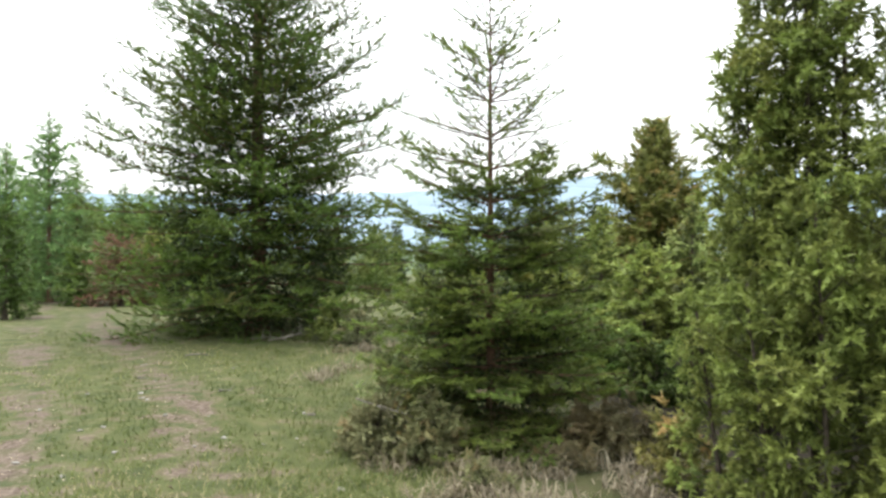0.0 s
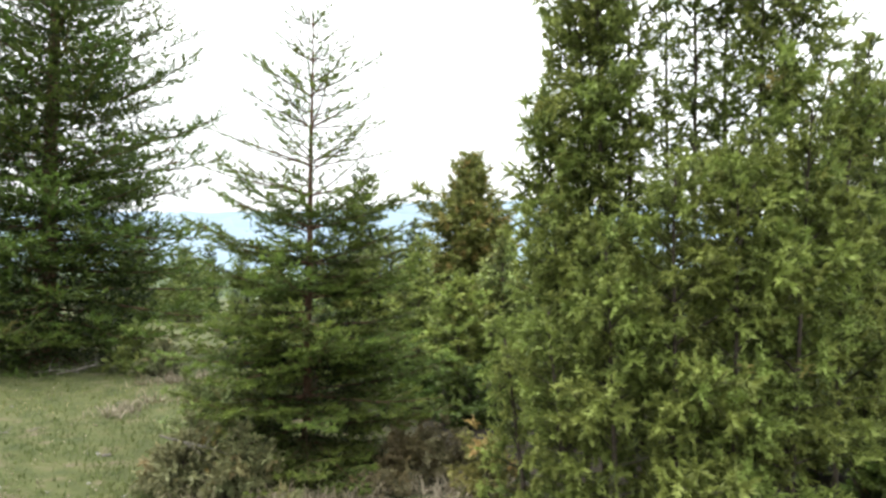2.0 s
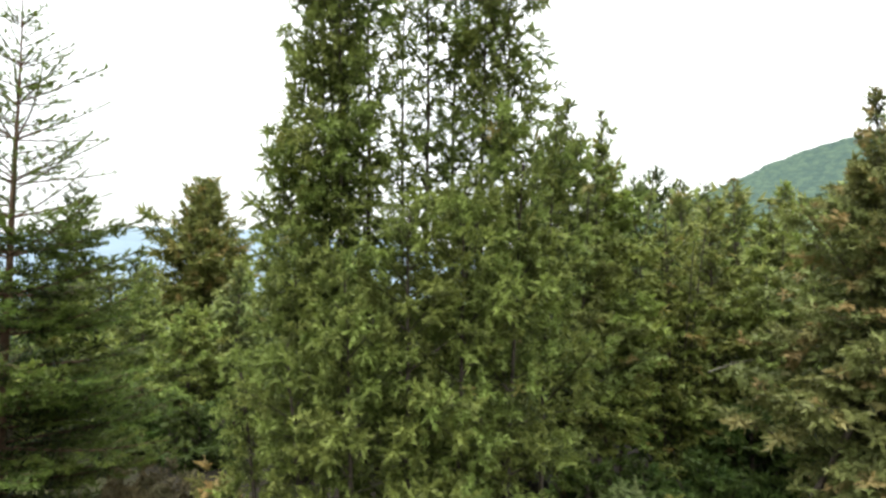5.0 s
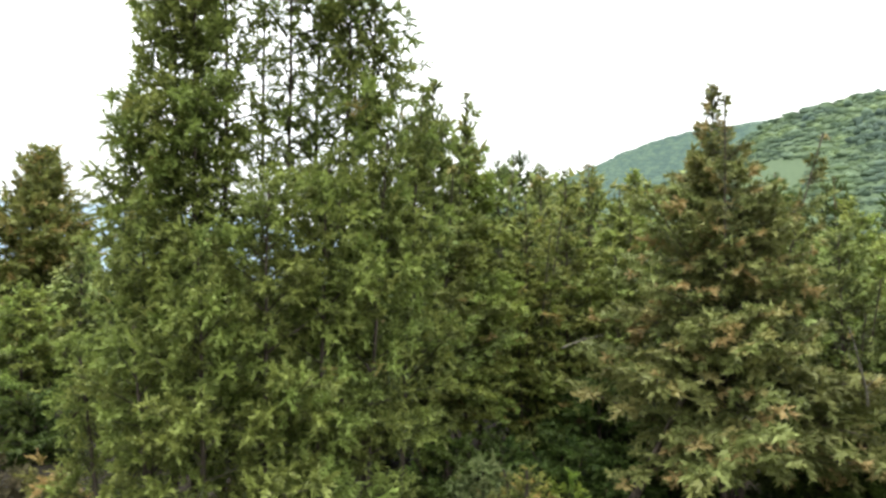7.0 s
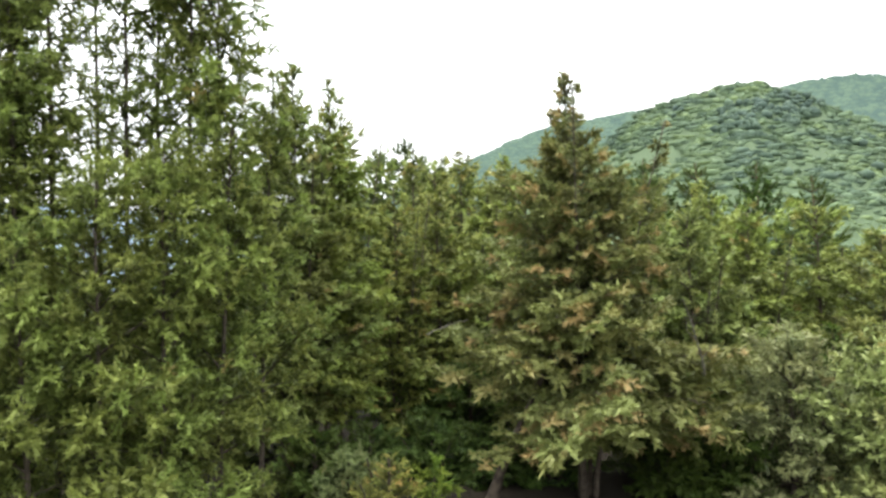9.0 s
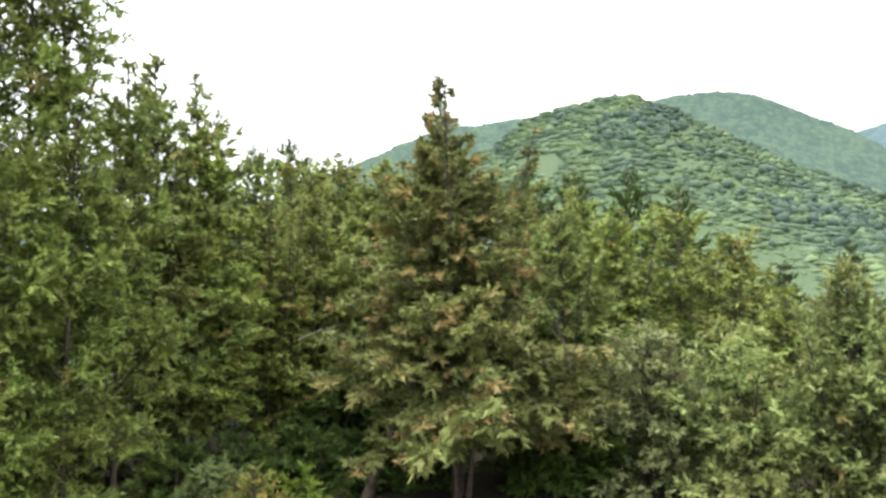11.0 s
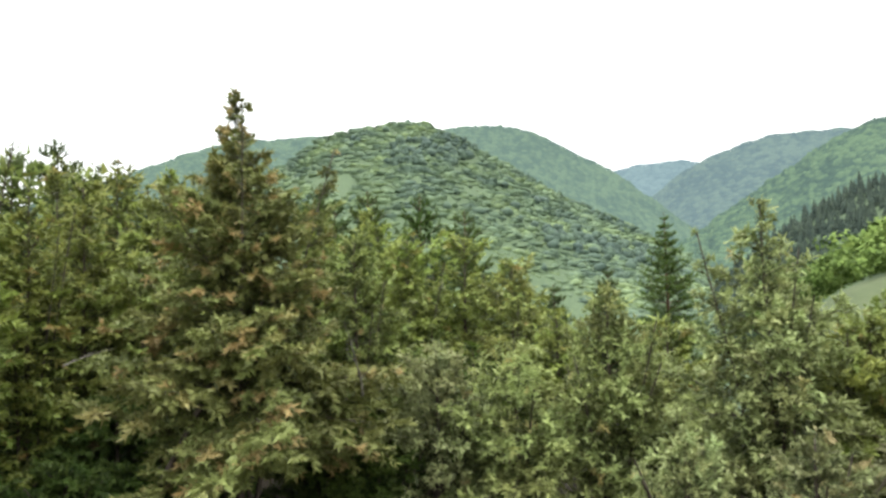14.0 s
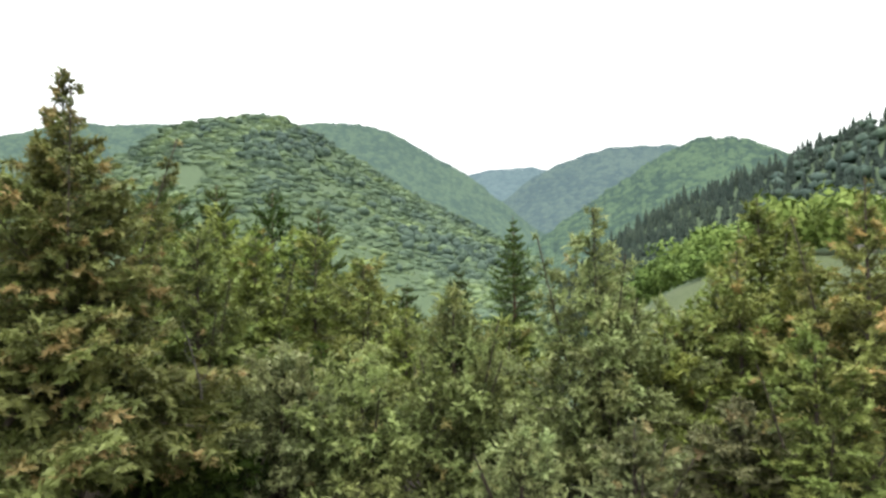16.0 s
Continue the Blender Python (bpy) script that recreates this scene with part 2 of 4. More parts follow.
def tube(points, radii, sides=6, rng=None, rough=0.0):
    """A tapered tube through points: verts, quads cut into triangles."""
    points = np.asarray(points, float)
    n = len(points)
    d = np.gradient(points, axis=0)
    d /= np.linalg.norm(d, axis=1)[:, None] + 1e-9
    ref = np.where(np.abs(d[:, 2:3]) > 0.9, [[1.0, 0, 0]], [[0, 0, 1.0]])
    a = np.cross(d, ref)
    a /= np.linalg.norm(a, axis=1)[:, None] + 1e-9
    b = np.cross(d, a)
    ang = np.linspace(0, 2 * np.pi, sides, endpoint=False)
    r = np.asarray(radii, float)[:, None] * (1 + (rng.normal(0, rough, (n, sides)) if rng is not None and rough else 0))
    v = points[:, None, :] + r[..., None] * (np.cos(ang)[None, :, None] * a[:, None, :] + np.sin(ang)[None, :, None] * b[:, None, :])
    i, j = np.meshgrid(np.arange(n - 1), np.arange(sides), indexing="ij")
    p, q = i * sides + j, i * sides + (j + 1) % sides
    t = np.concatenate([np.stack([p, q, q + sides], -1).reshape(-1, 3), np.stack([p, q + sides, p + sides], -1).reshape(-1, 3)])
    return v.reshape(-1, 3), t


# habit of each kind of bough, level by level: bend at root and tip, gaps between shoots, their angle, share of the length left, added length, bare root
HABIT = {
    "spruce": dict(bend=((-0.08, 0.20), (0.02, 0.16), (0, 0)), gap=(0.060, 0.060), angle=(50, 46), share=(0.38, 0.36), add=(0.12, 0.06), bare=(0.20, 0.10), flat=True, loose=0.22, rise=0.12, lean=(22, 50), cover=0.088),
    "spruce_tier": dict(bend=((-0.02, 0.20), (-0.16, 0.20), (-0.1, 0.1)), gap=(0.050, 0.042), angle=(54, 46), share=(0.42, 0.34), add=(0.06, 0.03), bare=(0.10, 0.12), flat=True, loose=0.12, rise=0.0, lean=(26, 56), cover=0.078),
    "spruce_top": dict(bend=((-0.02, 0.08), (0.04, 0.08), (0, 0)), gap=(0.078, 0.12), angle=(46, 42), share=(0.30, 0.20), add=(0.05, 0.02), bare=(0.10, 0.5), flat=True, loose=0.30, rise=0.10, lean=(22, 46), cover=0.076),
    "juniper": dict(bend=((0.06, -0.04), (0.26, -0.60), (0.05, -0.25)), gap=(0.060, 0.0110), angle=(50, 62), share=(0.26, 0.02), add=(0.095, 0.060), bare=(0.16, 0.24), flat=False, loose=0.55, rise=0.12, lean=(20, 55), cover=0.098, tuft=True),
    "juniper_spray": dict(bend=((0.02, 0.04), (0.14, -0.42), (0.0, -0.25)), gap=(0.054, 0.0125), angle=(52, 58), share=(0.34, 0.04), add=(0.092, 0.054), bare=(0.14, 0.20), flat=True, loose=0.42, rise=0.10, lean=(20, 52), cover=0.108, tuft=True),
    "larch": dict(bend=((-0.06, 0.20), (0.0, -0.1), (0, 0)), gap=(0.12, 0.10), angle=(60, 50), share=(0.40, 0.35), add=(0.12, 0.06), bare=(0.1, 0.1), flat=True, loose=0.4, rise=0.0, lean=(30, 80), cover=0.11),
}
BOUGHS = {}


def bough(kind, size, far, seed):
    """Arrays of one bough that grows along +x, as fine as suits a tree seen from far metres: verts, triangles, material index (0 bark, 1 needles), tip, spray."""
    key = (kind, size, far, seed)
    if key in BOUGHS:
        return BOUGHS[key]
    h, rng = HABIT[kind], np.random.default_rng(hash_of(kind) + seed * 7919 + int(size * 100))
    long, wide = (0.0064 if far < 6 else 0.0074) * far, (0.0025 if far < 6 else 0.0029) * far
    if kind.startswith("spruce"):
        long, wide = 0.0052 * far, 0.0019 * far
    levels = 2 if far < 20 else 1
    rho = h["cover"] / (long * wide) * (1.0 if levels == 2 else 2.4)
    coarse = 1.0 if far < 8 else 1.25 if far < 12 else 1.5
    stretch = 0.55 + 0.45 * size if kind != "juniper" else 1.0
    V, F, M, TIP, SPR, segs = [], [], [], [], [], []
    nv = 0

    def shoot(p, d, length, level, spray, age0, age1):
        nonlocal nv
        n = (8, 4, 2)[level] if far < 8 else (6, 3, 1)[level]
        b0, b1 = h["bend"][level]
        pts, dd = [p], d
        for i in range(n):
            t = (i + 0.5) / n
            dd = dd + rng.normal(0, (0.06, 0.09, 0.14)[level], 3) * (3.0 / n) ** 0.5
            dd[2] += (b0 + (b1 - b0) * t) * 3.4 / n
            dd = unit(dd)
            pts.append(pts[-1] + dd * (length / n))
        pts = np.array(pts)
        if level == 0 or (level == 1 and far < 8 and length > 0.1):
            r0 = (0.003 + 0.0060 * size, 0.0014 + 0.0012 * size)[level]
            wp = pts if level == 0 else pts[::n]
            v, t = tube(wp, np.linspace(r0, r0 * 0.25, len(wp)), 4 if level == 0 else 3)
            V.append(v), F.append(t + nv), M.append(np.zeros(len(t), int)), TIP.append(np.zeros(len(v))), SPR.append(np.full(len(v), spray))
            nv += len(v)
        for i in range(n):
            t = (i + 0.5) / n
            if t > h["bare"][level] * 0.8 if level < 2 else True:
                segs.append((*pts[i], *pts[i + 1], age0 + (age1 - age0) * t, spray, length / n))
        if level >= levels or (level == 1 and length < 0.07):
            return
        gap = h["gap"][level] * coarse * stretch
        s, k, turn = h["bare"][level] * length + gap * 0.5 * rng.random(), rng.integers(0, 2), rng.uniform(0, 6.28)
        while s < length * 0.98:
            f = s / length * n
            i = min(int(f), n - 1)
            base, axis = pts[i] + (pts[i + 1] - pts[i]) * (f - i), unit(pts[i + 1] - pts[i])
            side = unit(np.cross(axis, (0, 0, 1.0)))
            over = np.cross(side, axis)
            if h["flat"]:
                out = side * (1 if k % 2 else -1) + over * (h["rise"] + rng.normal(0, h["loose"]))
            else:
                turn += 2.4 + rng.normal(0, 0.3)
                out = side * math.cos(turn) + over * (math.sin(turn) * (0.35 + h["loose"]) + h["rise"])
            a = radians(h["angle"][level] + rng.normal(0, 7))
            ln = (h["share"][level] * (length - s) + h["add"][level] * stretch) * rng.uniform(0.65, 1.2)
            here = age0 + (age1 - age0) * s / length
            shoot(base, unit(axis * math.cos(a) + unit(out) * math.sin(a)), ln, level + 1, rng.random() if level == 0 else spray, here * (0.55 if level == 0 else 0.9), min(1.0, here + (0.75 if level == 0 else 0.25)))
            s += gap * rng.uniform(0.7, 1.35)
            k += 1

    shoot(np.zeros(3), np.array([1.0, 0, 0]), size, 0, rng.random(), 0.0, 0.8)
    S = np.array(segs)
    number = rng.poisson(rho * S[:, 8] * (0.65 + 0.75 * S[:, 6] if kind.startswith("spruce") else 1.0))
    pick = np.repeat(np.arange(len(S)), number)
    count = len(pick)
    P0, ax = S[pick, :3], S[pick, 3:6] - S[pick, :3]
    root = P0 + ax * rng.random((count, 1))
    ax /= np.linalg.norm(ax, axis=1)[:, None] + 1e-9
    rad = rng.normal(0, 1, (count, 3))
    rad[:, 2] = rad[:, 2] * 0.7 + 0.1
    rad -= ax * (rad * ax).sum(1)[:, None]
    rad /= np.linalg.norm(rad, axis=1)[:, None] + 1e-9
    lean = np.radians(rng.uniform(*h["lean"], count))[:, None]
    d = ax * np.cos(lean) + rad * np.sin(lean)
    face = np.tile([0, 0, 1.0], (count, 1))
    if h.get("tuft"):
        # needles lie over a tuft like shingles, facing out and up
        ids, back = np.unique(S[:, 7], return_inverse=True)
        mid = np.stack([np.bincount(back, (S[:, k] + S[:, k + 3]) * 0.5 * S[:, 8]) / np.bincount(back, S[:, 8]) for k in range(3)], 1)
        face = root - mid[back[pick]]
        face = face / (np.linalg.norm(face, axis=1)[:, None] + 1e-9) + np.array([0, 0, 0.45])
    w = np.cross(d, face + rng.normal(0, 0.3 if h.get("tuft") else 0.5, (count, 3)))
    w /= np.linalg.norm(w, axis=1)[:, None] + 1e-9
    ln = long * rng.uniform(0.65, 1.2, count)[:, None]
    nd = np.stack([root - w * wide * 0.5, root + w * wide * 0.5, root + d * ln], 1).reshape(-1, 3)
    V.append(nd), F.append(np.arange(count * 3).reshape(-1, 3) + nv), M.append(np.ones(count, int))
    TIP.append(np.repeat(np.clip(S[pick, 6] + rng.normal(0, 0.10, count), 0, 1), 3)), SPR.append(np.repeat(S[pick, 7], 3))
    BOUGHS[key] = tuple(np.concatenate(a) for a in (V, F, M, TIP, SPR))
    return BOUGHS[key]


def hash_of(text):
    return sum((i + 1) * ord(c) for i, c in enumerate(text))


BOUGH_MESH = {}
FAR_STEPS = (4.7, 5.5, 6.4, 7.6, 9.4, 11.5, 14.0, 18.0, 26.0)


def bough_mesh(args, barks, leaf):
    key = (args, barks.name, leaf.name)
    if key not in BOUGH_MESH:
        v, f, m, tip, spr = bough(*args)
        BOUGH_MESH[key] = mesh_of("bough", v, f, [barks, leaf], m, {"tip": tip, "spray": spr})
    return BOUGH_MESH[key]


def bough_sites(number, low, whorls, rng, ragged=0.08):
    """Where boughs leave the stem: share of the height, bearing, share of the reach. Whorls for spruces, a spiral for the rest."""
    sites, az = [], rng.uniform(0, 6.28)
    if not whorls:
        for i in range(number):
            az += 2.39996 + rng.normal(0, 0.25)
            sites.append((low + (0.985 - low) * (i + rng.random()) / number, az, rng.uniform(1.15, 1.5) if rng.random() < ragged else rng.uniform(0.66, 1.1)))
        return sites
    each = max(3, round(number / whorls * 0.68))
    for k in range(whorls):
        f = low + (0.985 - low) * ((k + 0.3) / whorls) ** 1.06
        step = (0.985 - low) / whorls
        az += rng.uniform(0.3, 0.9)
        for j in range(each):
            sites.append((f + rng.normal(0, 0.05 * step), az + 6.283 * j / each + rng.normal(0, 0.16), rng.uniform(0.84, 1.14)))
        for j in range(max(1, round(number / whorls) - each)):
            sites.append((f + step * rng.uniform(0.25, 0.8), rng.uniform(0, 6.28), rng.uniform(0.40, 0.75)))
    return sites


def tree(name, label, category, x, y, z, stems, kind, leaf, barks, sizes, far, seed, joined=False, group="", pitch=(10, 45), sweep=1.7, whorls=0, top_kind="", top_from=2.0, gaps=0.0, inner=0.0, inner_size=0.10, tone=0.0, inner_shade=0.5, ragged=0.03, wispy=0.0):
    """A tree from its stems. Each stem: dx, dy, lean x, lean y, height, trunk radius, crown profile [(height share, reach)], boughs, lowest share."""
    rng = np.random.default_rng(seed)
    root = thing(name, x, y, z, label, category, group)
    acc, nv, core = [], 0, []
    far = min(FAR_STEPS, key=lambda q: abs(math.log(q / far)))
    tone = tone or rng.uniform(0.85, 1.25)
    tint = (min(1.3, tone * rng.uniform(0.95, 1.06)), tone, tone * rng.uniform(0.88, 1.12), 1)
    for which, (dx, dy, lx, ly, height, r0, profile, number, low) in enumerate(stems):
        n = max(6, int(height * 2.5))
        s = np.linspace(0, 1, n + 1)
        wob = np.cumsum(rng.normal(0, 0.012 * height / n, (n + 1, 2)), axis=0)
        path = np.stack([dx + lx * s ** 1.3 + wob[:, 0], dy + ly * s ** 1.3 + wob[:, 1], s * height - 0.05], 1)
        v, t = tube(path, np.maximum(0.0060, r0 * ((1 - s) ** 0.85 * 0.94 + 0.05) * (1 + 0.5 * np.exp(-s * 25))), 9 if r0 > 0.03 else 6, rng, 0.06)
        part("trunk", mesh_of("trunk", v, t, [barks], smooth=True), root)
        px, pr = [p[0] for p in profile], [p[1] for p in profile]
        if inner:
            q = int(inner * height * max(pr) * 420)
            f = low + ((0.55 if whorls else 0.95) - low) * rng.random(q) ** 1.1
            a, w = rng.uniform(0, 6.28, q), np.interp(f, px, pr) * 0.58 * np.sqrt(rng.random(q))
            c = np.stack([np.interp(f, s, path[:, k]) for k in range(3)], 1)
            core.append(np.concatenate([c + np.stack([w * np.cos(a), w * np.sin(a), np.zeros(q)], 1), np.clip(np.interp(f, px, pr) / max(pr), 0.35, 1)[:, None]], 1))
        for f, az, share in bough_sites(number, low, whorls, rng, ragged):
            f = min(0.99, max(0.005, f))
            reach = float(np.interp(f, px, pr)) * share
            if reach < 0.02:
                continue
            if which == 0 and 0.82 < f < 0.97 and rng.random() < wispy:
                continue          # thin wispy leader
            if gaps and rng.random() < gaps:
                reach *= 0.55
            up = max(0.0, (f - low) / (1 - low))
            steep = radians(pitch[0] + (pitch[1] - pitch[0]) * up ** sweep + rng.normal(0, 5 if whorls else 9))
            ln = max(0.06, reach / max(0.35, math.cos(steep)))
            size = min(sizes, key=lambda q: abs(math.log(q / ln)))
            c = path[min(int(f * n), n - 1)] + (path[min(int(f * n) + 1, n)] - path[min(int(f * n), n - 1)]) * (f * n - int(f * n))
            args = (top_kind if f > top_from else kind, size, far, int(rng.integers(0, 5)))
            k = ln / size
            m = Matrix.Translation(c) @ Euler((rng.normal(0, 0.10 if whorls else 0.30), -steep, az), "XYZ").to_matrix().to_4x4() @ Matrix.Diagonal((k, k, k, 1))
            if joined:
                bv, bf, bm, bt, bs = bough(*args)
                w = bv @ np.array(m.to_3x3()).T + np.array(m.translation)
                acc.append((w, bf + nv, bm, bt, np.full(len(bs), rng.random()) * 0.5 + bs * 0.5))
                nv += len(w)
            else:
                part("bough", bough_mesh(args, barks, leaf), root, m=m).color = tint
    # inner foliage: its colour is multiplied down to paint in the crown's inner shade
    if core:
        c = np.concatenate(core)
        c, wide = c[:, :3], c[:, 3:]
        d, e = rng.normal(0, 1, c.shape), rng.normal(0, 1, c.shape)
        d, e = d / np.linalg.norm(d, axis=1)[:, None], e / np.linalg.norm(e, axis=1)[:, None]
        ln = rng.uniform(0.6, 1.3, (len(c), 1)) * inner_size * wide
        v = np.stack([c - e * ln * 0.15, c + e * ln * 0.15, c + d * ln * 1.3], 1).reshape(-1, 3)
        tagged(part("inner_foliage", mesh_of("inner_foliage", v, np.arange(len(v)).reshape(-1, 3), [leaf], attrs={"tip": np.repeat(rng.uniform(0, 0.35, len(c)), 3), "spray": np.repeat(rng.uniform(0, 0.7, len(c)), 3)}), root, "dense foliage inside the crown, darkened for shade"), kind="stuff").color = tuple(inner_shade * q for q in tint[:3]) + (1,)
    if joined:
        v, f, mi, tp, sp = (np.concatenate(a) for a in zip(*acc))
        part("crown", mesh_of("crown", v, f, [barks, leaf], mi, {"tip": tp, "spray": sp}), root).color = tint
    return root


# ---- the lie of the land ----
def interp(a, pts):
    return np.interp(a, [p[0] for p in pts], [p[1] for p in pts])


def wavy(x, y, k, seed):
    """Soft waves with no grain, between -1 and 1."""
    r = np.random.default_rng(seed)
    out = 0
    for i in range(7):
        a, ph, f = r.uniform(0, 6.28), r.uniform(0, 6.28), k * r.uniform(0.6, 1.9)
        out = out + np.sin((x * math.cos(a) + y * math.sin(a)) * f + ph)
    return out / 7 * 1.6


# skylines as seen from the meadow: bearing and height in degrees
HILL_A = [(36, -2), (50, 2.5), (58, 5.1), (64.5, 7.9), (69.7, 10.1), (72.4, 12.2), (74.6, 12.9), (78, 13.5), (81, 13.7), (84, 12.3), (88, 10.0), (92.5, 7.2), (96.7, 5.2), (100, 3.3), (104, 0.6), (109, -3)]
HILL_F = [(103, -2), (107.2, 2.0), (109.5, 3.8), (113.4, 6.0), (117.6, 7.4), (121, 8.5), (125, 10.2), (130, 11.8), (140, 12), (155, 5), (170, 0)]


def land(x, y):
    """Height of the ground: a level meadow that tips down to the valley, hills across it, a rising field on one side."""
    x, y = np.asarray(x, float), np.asarray(y, float)
    r, az = np.hypot(x, y), np.degrees(np.arctan2(x, y))
    xr = np.maximum(x - 0.2, 0)
    near = -0.045 * xr - 0.0016 * xr ** 2 - 0.10 * np.exp(-((x - 0.8) / 1.2) ** 2 - ((y - 6.2) / 1.6) ** 2)
    near = near + 0.03 * wavy(x, y, 1.3, 1) + 0.10 * wavy(x, y, 0.25, 2) * np.clip(r / 12 - 0.4, 0, 1)
    # edge of the terrace, valley floor
    valley = interp(az, [(-180, 0.0), (-60, 0.0), (5, 0.02), (25, 0.07), (50, 0.12), (100, 0.13), (107, 0.075), (113, -0.005), (120, -0.055), (135, -0.06), (180, 0.0)])
    far = np.where(valley > 0, -np.minimum(valley * np.maximum(r - 14, 0), 34 * (valley / 0.13)), -valley * np.minimum(np.maximum(r - 14, 0), 150))
    near = np.where(r < 30, near, near * np.clip((90 - r) / 60, 0, 1))
    z = near + far
    for ridge, dist, foot in ((HILL_A, 850, 300), (HILL_F, 430, 150)):
        top = EYE + dist * np.tan(np.radians(interp(az, ridge)))
        s = np.clip((r - foot) / (dist - foot), 0, 1)
        face = -34 + (top + 34) * (s ** 1.15) + 5 * wavy(x, y, 0.012, 5) * np.sin(np.pi * s)
        back = top - 0.25 * np.maximum(r - dist, 0)
        inside = np.where((az > ridge[0][0]) & (az < ridge[-1][0]), 1, 0)
        z = np.where(inside == 1, np.maximum(z, np.where(r < dist, face, np.maximum(back, -34))), z)
    return z


def land_at(x, y):
    return float(land(np.array([x]), np.array([y]))[0])


TRACK = [(-2, 0.6), (0, -0.2), (4.25, -1.35), (6.9, -2.55), (10.3, -4.6), (14, -6.9), (20, -9.9), (30, -15)]


def worn(x, y):
    """How bare the soil is: two wheel tracks with a green crown between them, and trodden patches."""
    c = interp(y, TRACK)
    out = 0.86 * np.exp(-((x - c) / (0.30 + 0.01 * y)) ** 2) + 0.74 * np.exp(-((x - c + 1.55) / 0.36) ** 2) + 0.18 * np.exp(-((x - c + 0.8) / 1.5) ** 2)
    return np.clip(out * (0.70 + 0.6 * wavy(x, y, 1.7, 8)), 0, 1)


rad = np.concatenate([[0.0005], np.linspace(0.0, 24, 110)[1:], 24 * (4800 / 24) ** np.linspace(0, 1, 110)[1:]])
azs = np.radians(np.linspace(0, 360, 540, endpoint=False))
gx, gy = (rad[:, None] * np.sin(azs)[None]).ravel() - 0.7, (rad[:, None] * np.cos(azs)[None]).ravel() - 0.9
nr, na = len(rad), len(azs)
gi, gj = np.meshgrid(np.arange(nr - 1), np.arange(na), indexing="ij")
p00, p01 = (gi * na + gj).ravel(), (gi * na + (gj + 1) % na).ravel()
quads = np.stack([p00, p00 + na, p01 + na, p01], 1)
gr = np.hypot(gx, gy)
gaz = np.degrees(np.arctan2(gx, gy))
field = np.clip((gaz - 106.5) / 4, 0, 1) * np.clip((120 - gr) / 20, 0, 1)
woods = np.clip((gr - 28) / 15, 0, 1) * (1 - 0.5 * field) * np.where(gaz < 4, np.clip((gr - 60) / 30, 0, 1), 1)
# earth under the trees of the thicket, their shade painted into its dark colour
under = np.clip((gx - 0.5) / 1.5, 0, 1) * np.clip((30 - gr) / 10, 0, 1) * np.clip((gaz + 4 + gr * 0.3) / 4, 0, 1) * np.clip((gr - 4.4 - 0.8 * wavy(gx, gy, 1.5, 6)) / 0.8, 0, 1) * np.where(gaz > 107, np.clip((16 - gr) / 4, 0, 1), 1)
ground_me = mesh_of("ground", np.stack([gx, gy, land(gx, gy)], 1), quads, [GROUND], attrs={"wear": worn(gx, gy), "shaded_litter": under, "woods": woods}, smooth=True)
tagged(new("ground", ground_me), "short meadow grass with bare wheel tracks, falling to a wooded valley", "ground", kind="structure")


# ---- far ridges, pale with distance: haze painted in as bluish colour and emission ----
def far_ridge(name, label, skyline, dist, mat, rough, seed, foot=-60.0):
    a = np.linspace(skyline[0][0], skyline[-1][0], 320)
    s = np.linspace(0, 1, 24)
    A, S = np.meshgrid(np.radians(a), s, indexing="ij")
    r = dist * (0.62 + 0.38 * S)
    x, y = r * np.sin(A), r * np.cos(A)
    top = EYE + dist * np.tan(np.radians(interp(a, skyline)))
    top = top + rough * wavy(a * 3, a * 0, 1.0, seed) + rough * 0.4 * np.random.default_rng(seed).normal(0, 1, len(a))
    z = foot + (top[:, None] - foot) * S ** 1.2 + rough * 4 * wavy(x, y, 9 / dist, seed + 1) * np.sin(np.pi * S)
    i, j = np.meshgrid(np.arange(319), np.arange(23), indexing="ij")
    p = (i * 24 + j).ravel()
    me = mesh_of(name, np.stack([x, y, z], -1).reshape(-1, 3), np.stack([p, p + 24, p + 25, p + 1], 1), [mat], smooth=True)
    return tagged(new(name, me), label, "hill", kind="structure")


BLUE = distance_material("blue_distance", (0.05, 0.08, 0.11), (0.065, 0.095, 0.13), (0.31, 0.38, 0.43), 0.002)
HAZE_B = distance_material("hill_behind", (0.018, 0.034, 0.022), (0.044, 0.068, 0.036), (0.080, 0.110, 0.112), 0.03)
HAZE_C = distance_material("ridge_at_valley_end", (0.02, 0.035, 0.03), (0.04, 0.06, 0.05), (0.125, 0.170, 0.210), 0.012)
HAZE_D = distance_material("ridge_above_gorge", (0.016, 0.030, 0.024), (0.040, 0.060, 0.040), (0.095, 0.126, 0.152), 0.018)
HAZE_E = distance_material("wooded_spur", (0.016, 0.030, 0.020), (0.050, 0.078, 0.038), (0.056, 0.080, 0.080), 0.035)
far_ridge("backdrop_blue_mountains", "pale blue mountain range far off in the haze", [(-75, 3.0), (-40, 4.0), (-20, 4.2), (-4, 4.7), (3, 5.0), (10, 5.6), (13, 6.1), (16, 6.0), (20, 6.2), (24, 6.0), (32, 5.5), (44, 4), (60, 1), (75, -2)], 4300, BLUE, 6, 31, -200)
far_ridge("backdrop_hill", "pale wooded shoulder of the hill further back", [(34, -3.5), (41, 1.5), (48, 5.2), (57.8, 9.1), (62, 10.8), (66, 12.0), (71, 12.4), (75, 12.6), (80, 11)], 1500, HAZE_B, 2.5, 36)
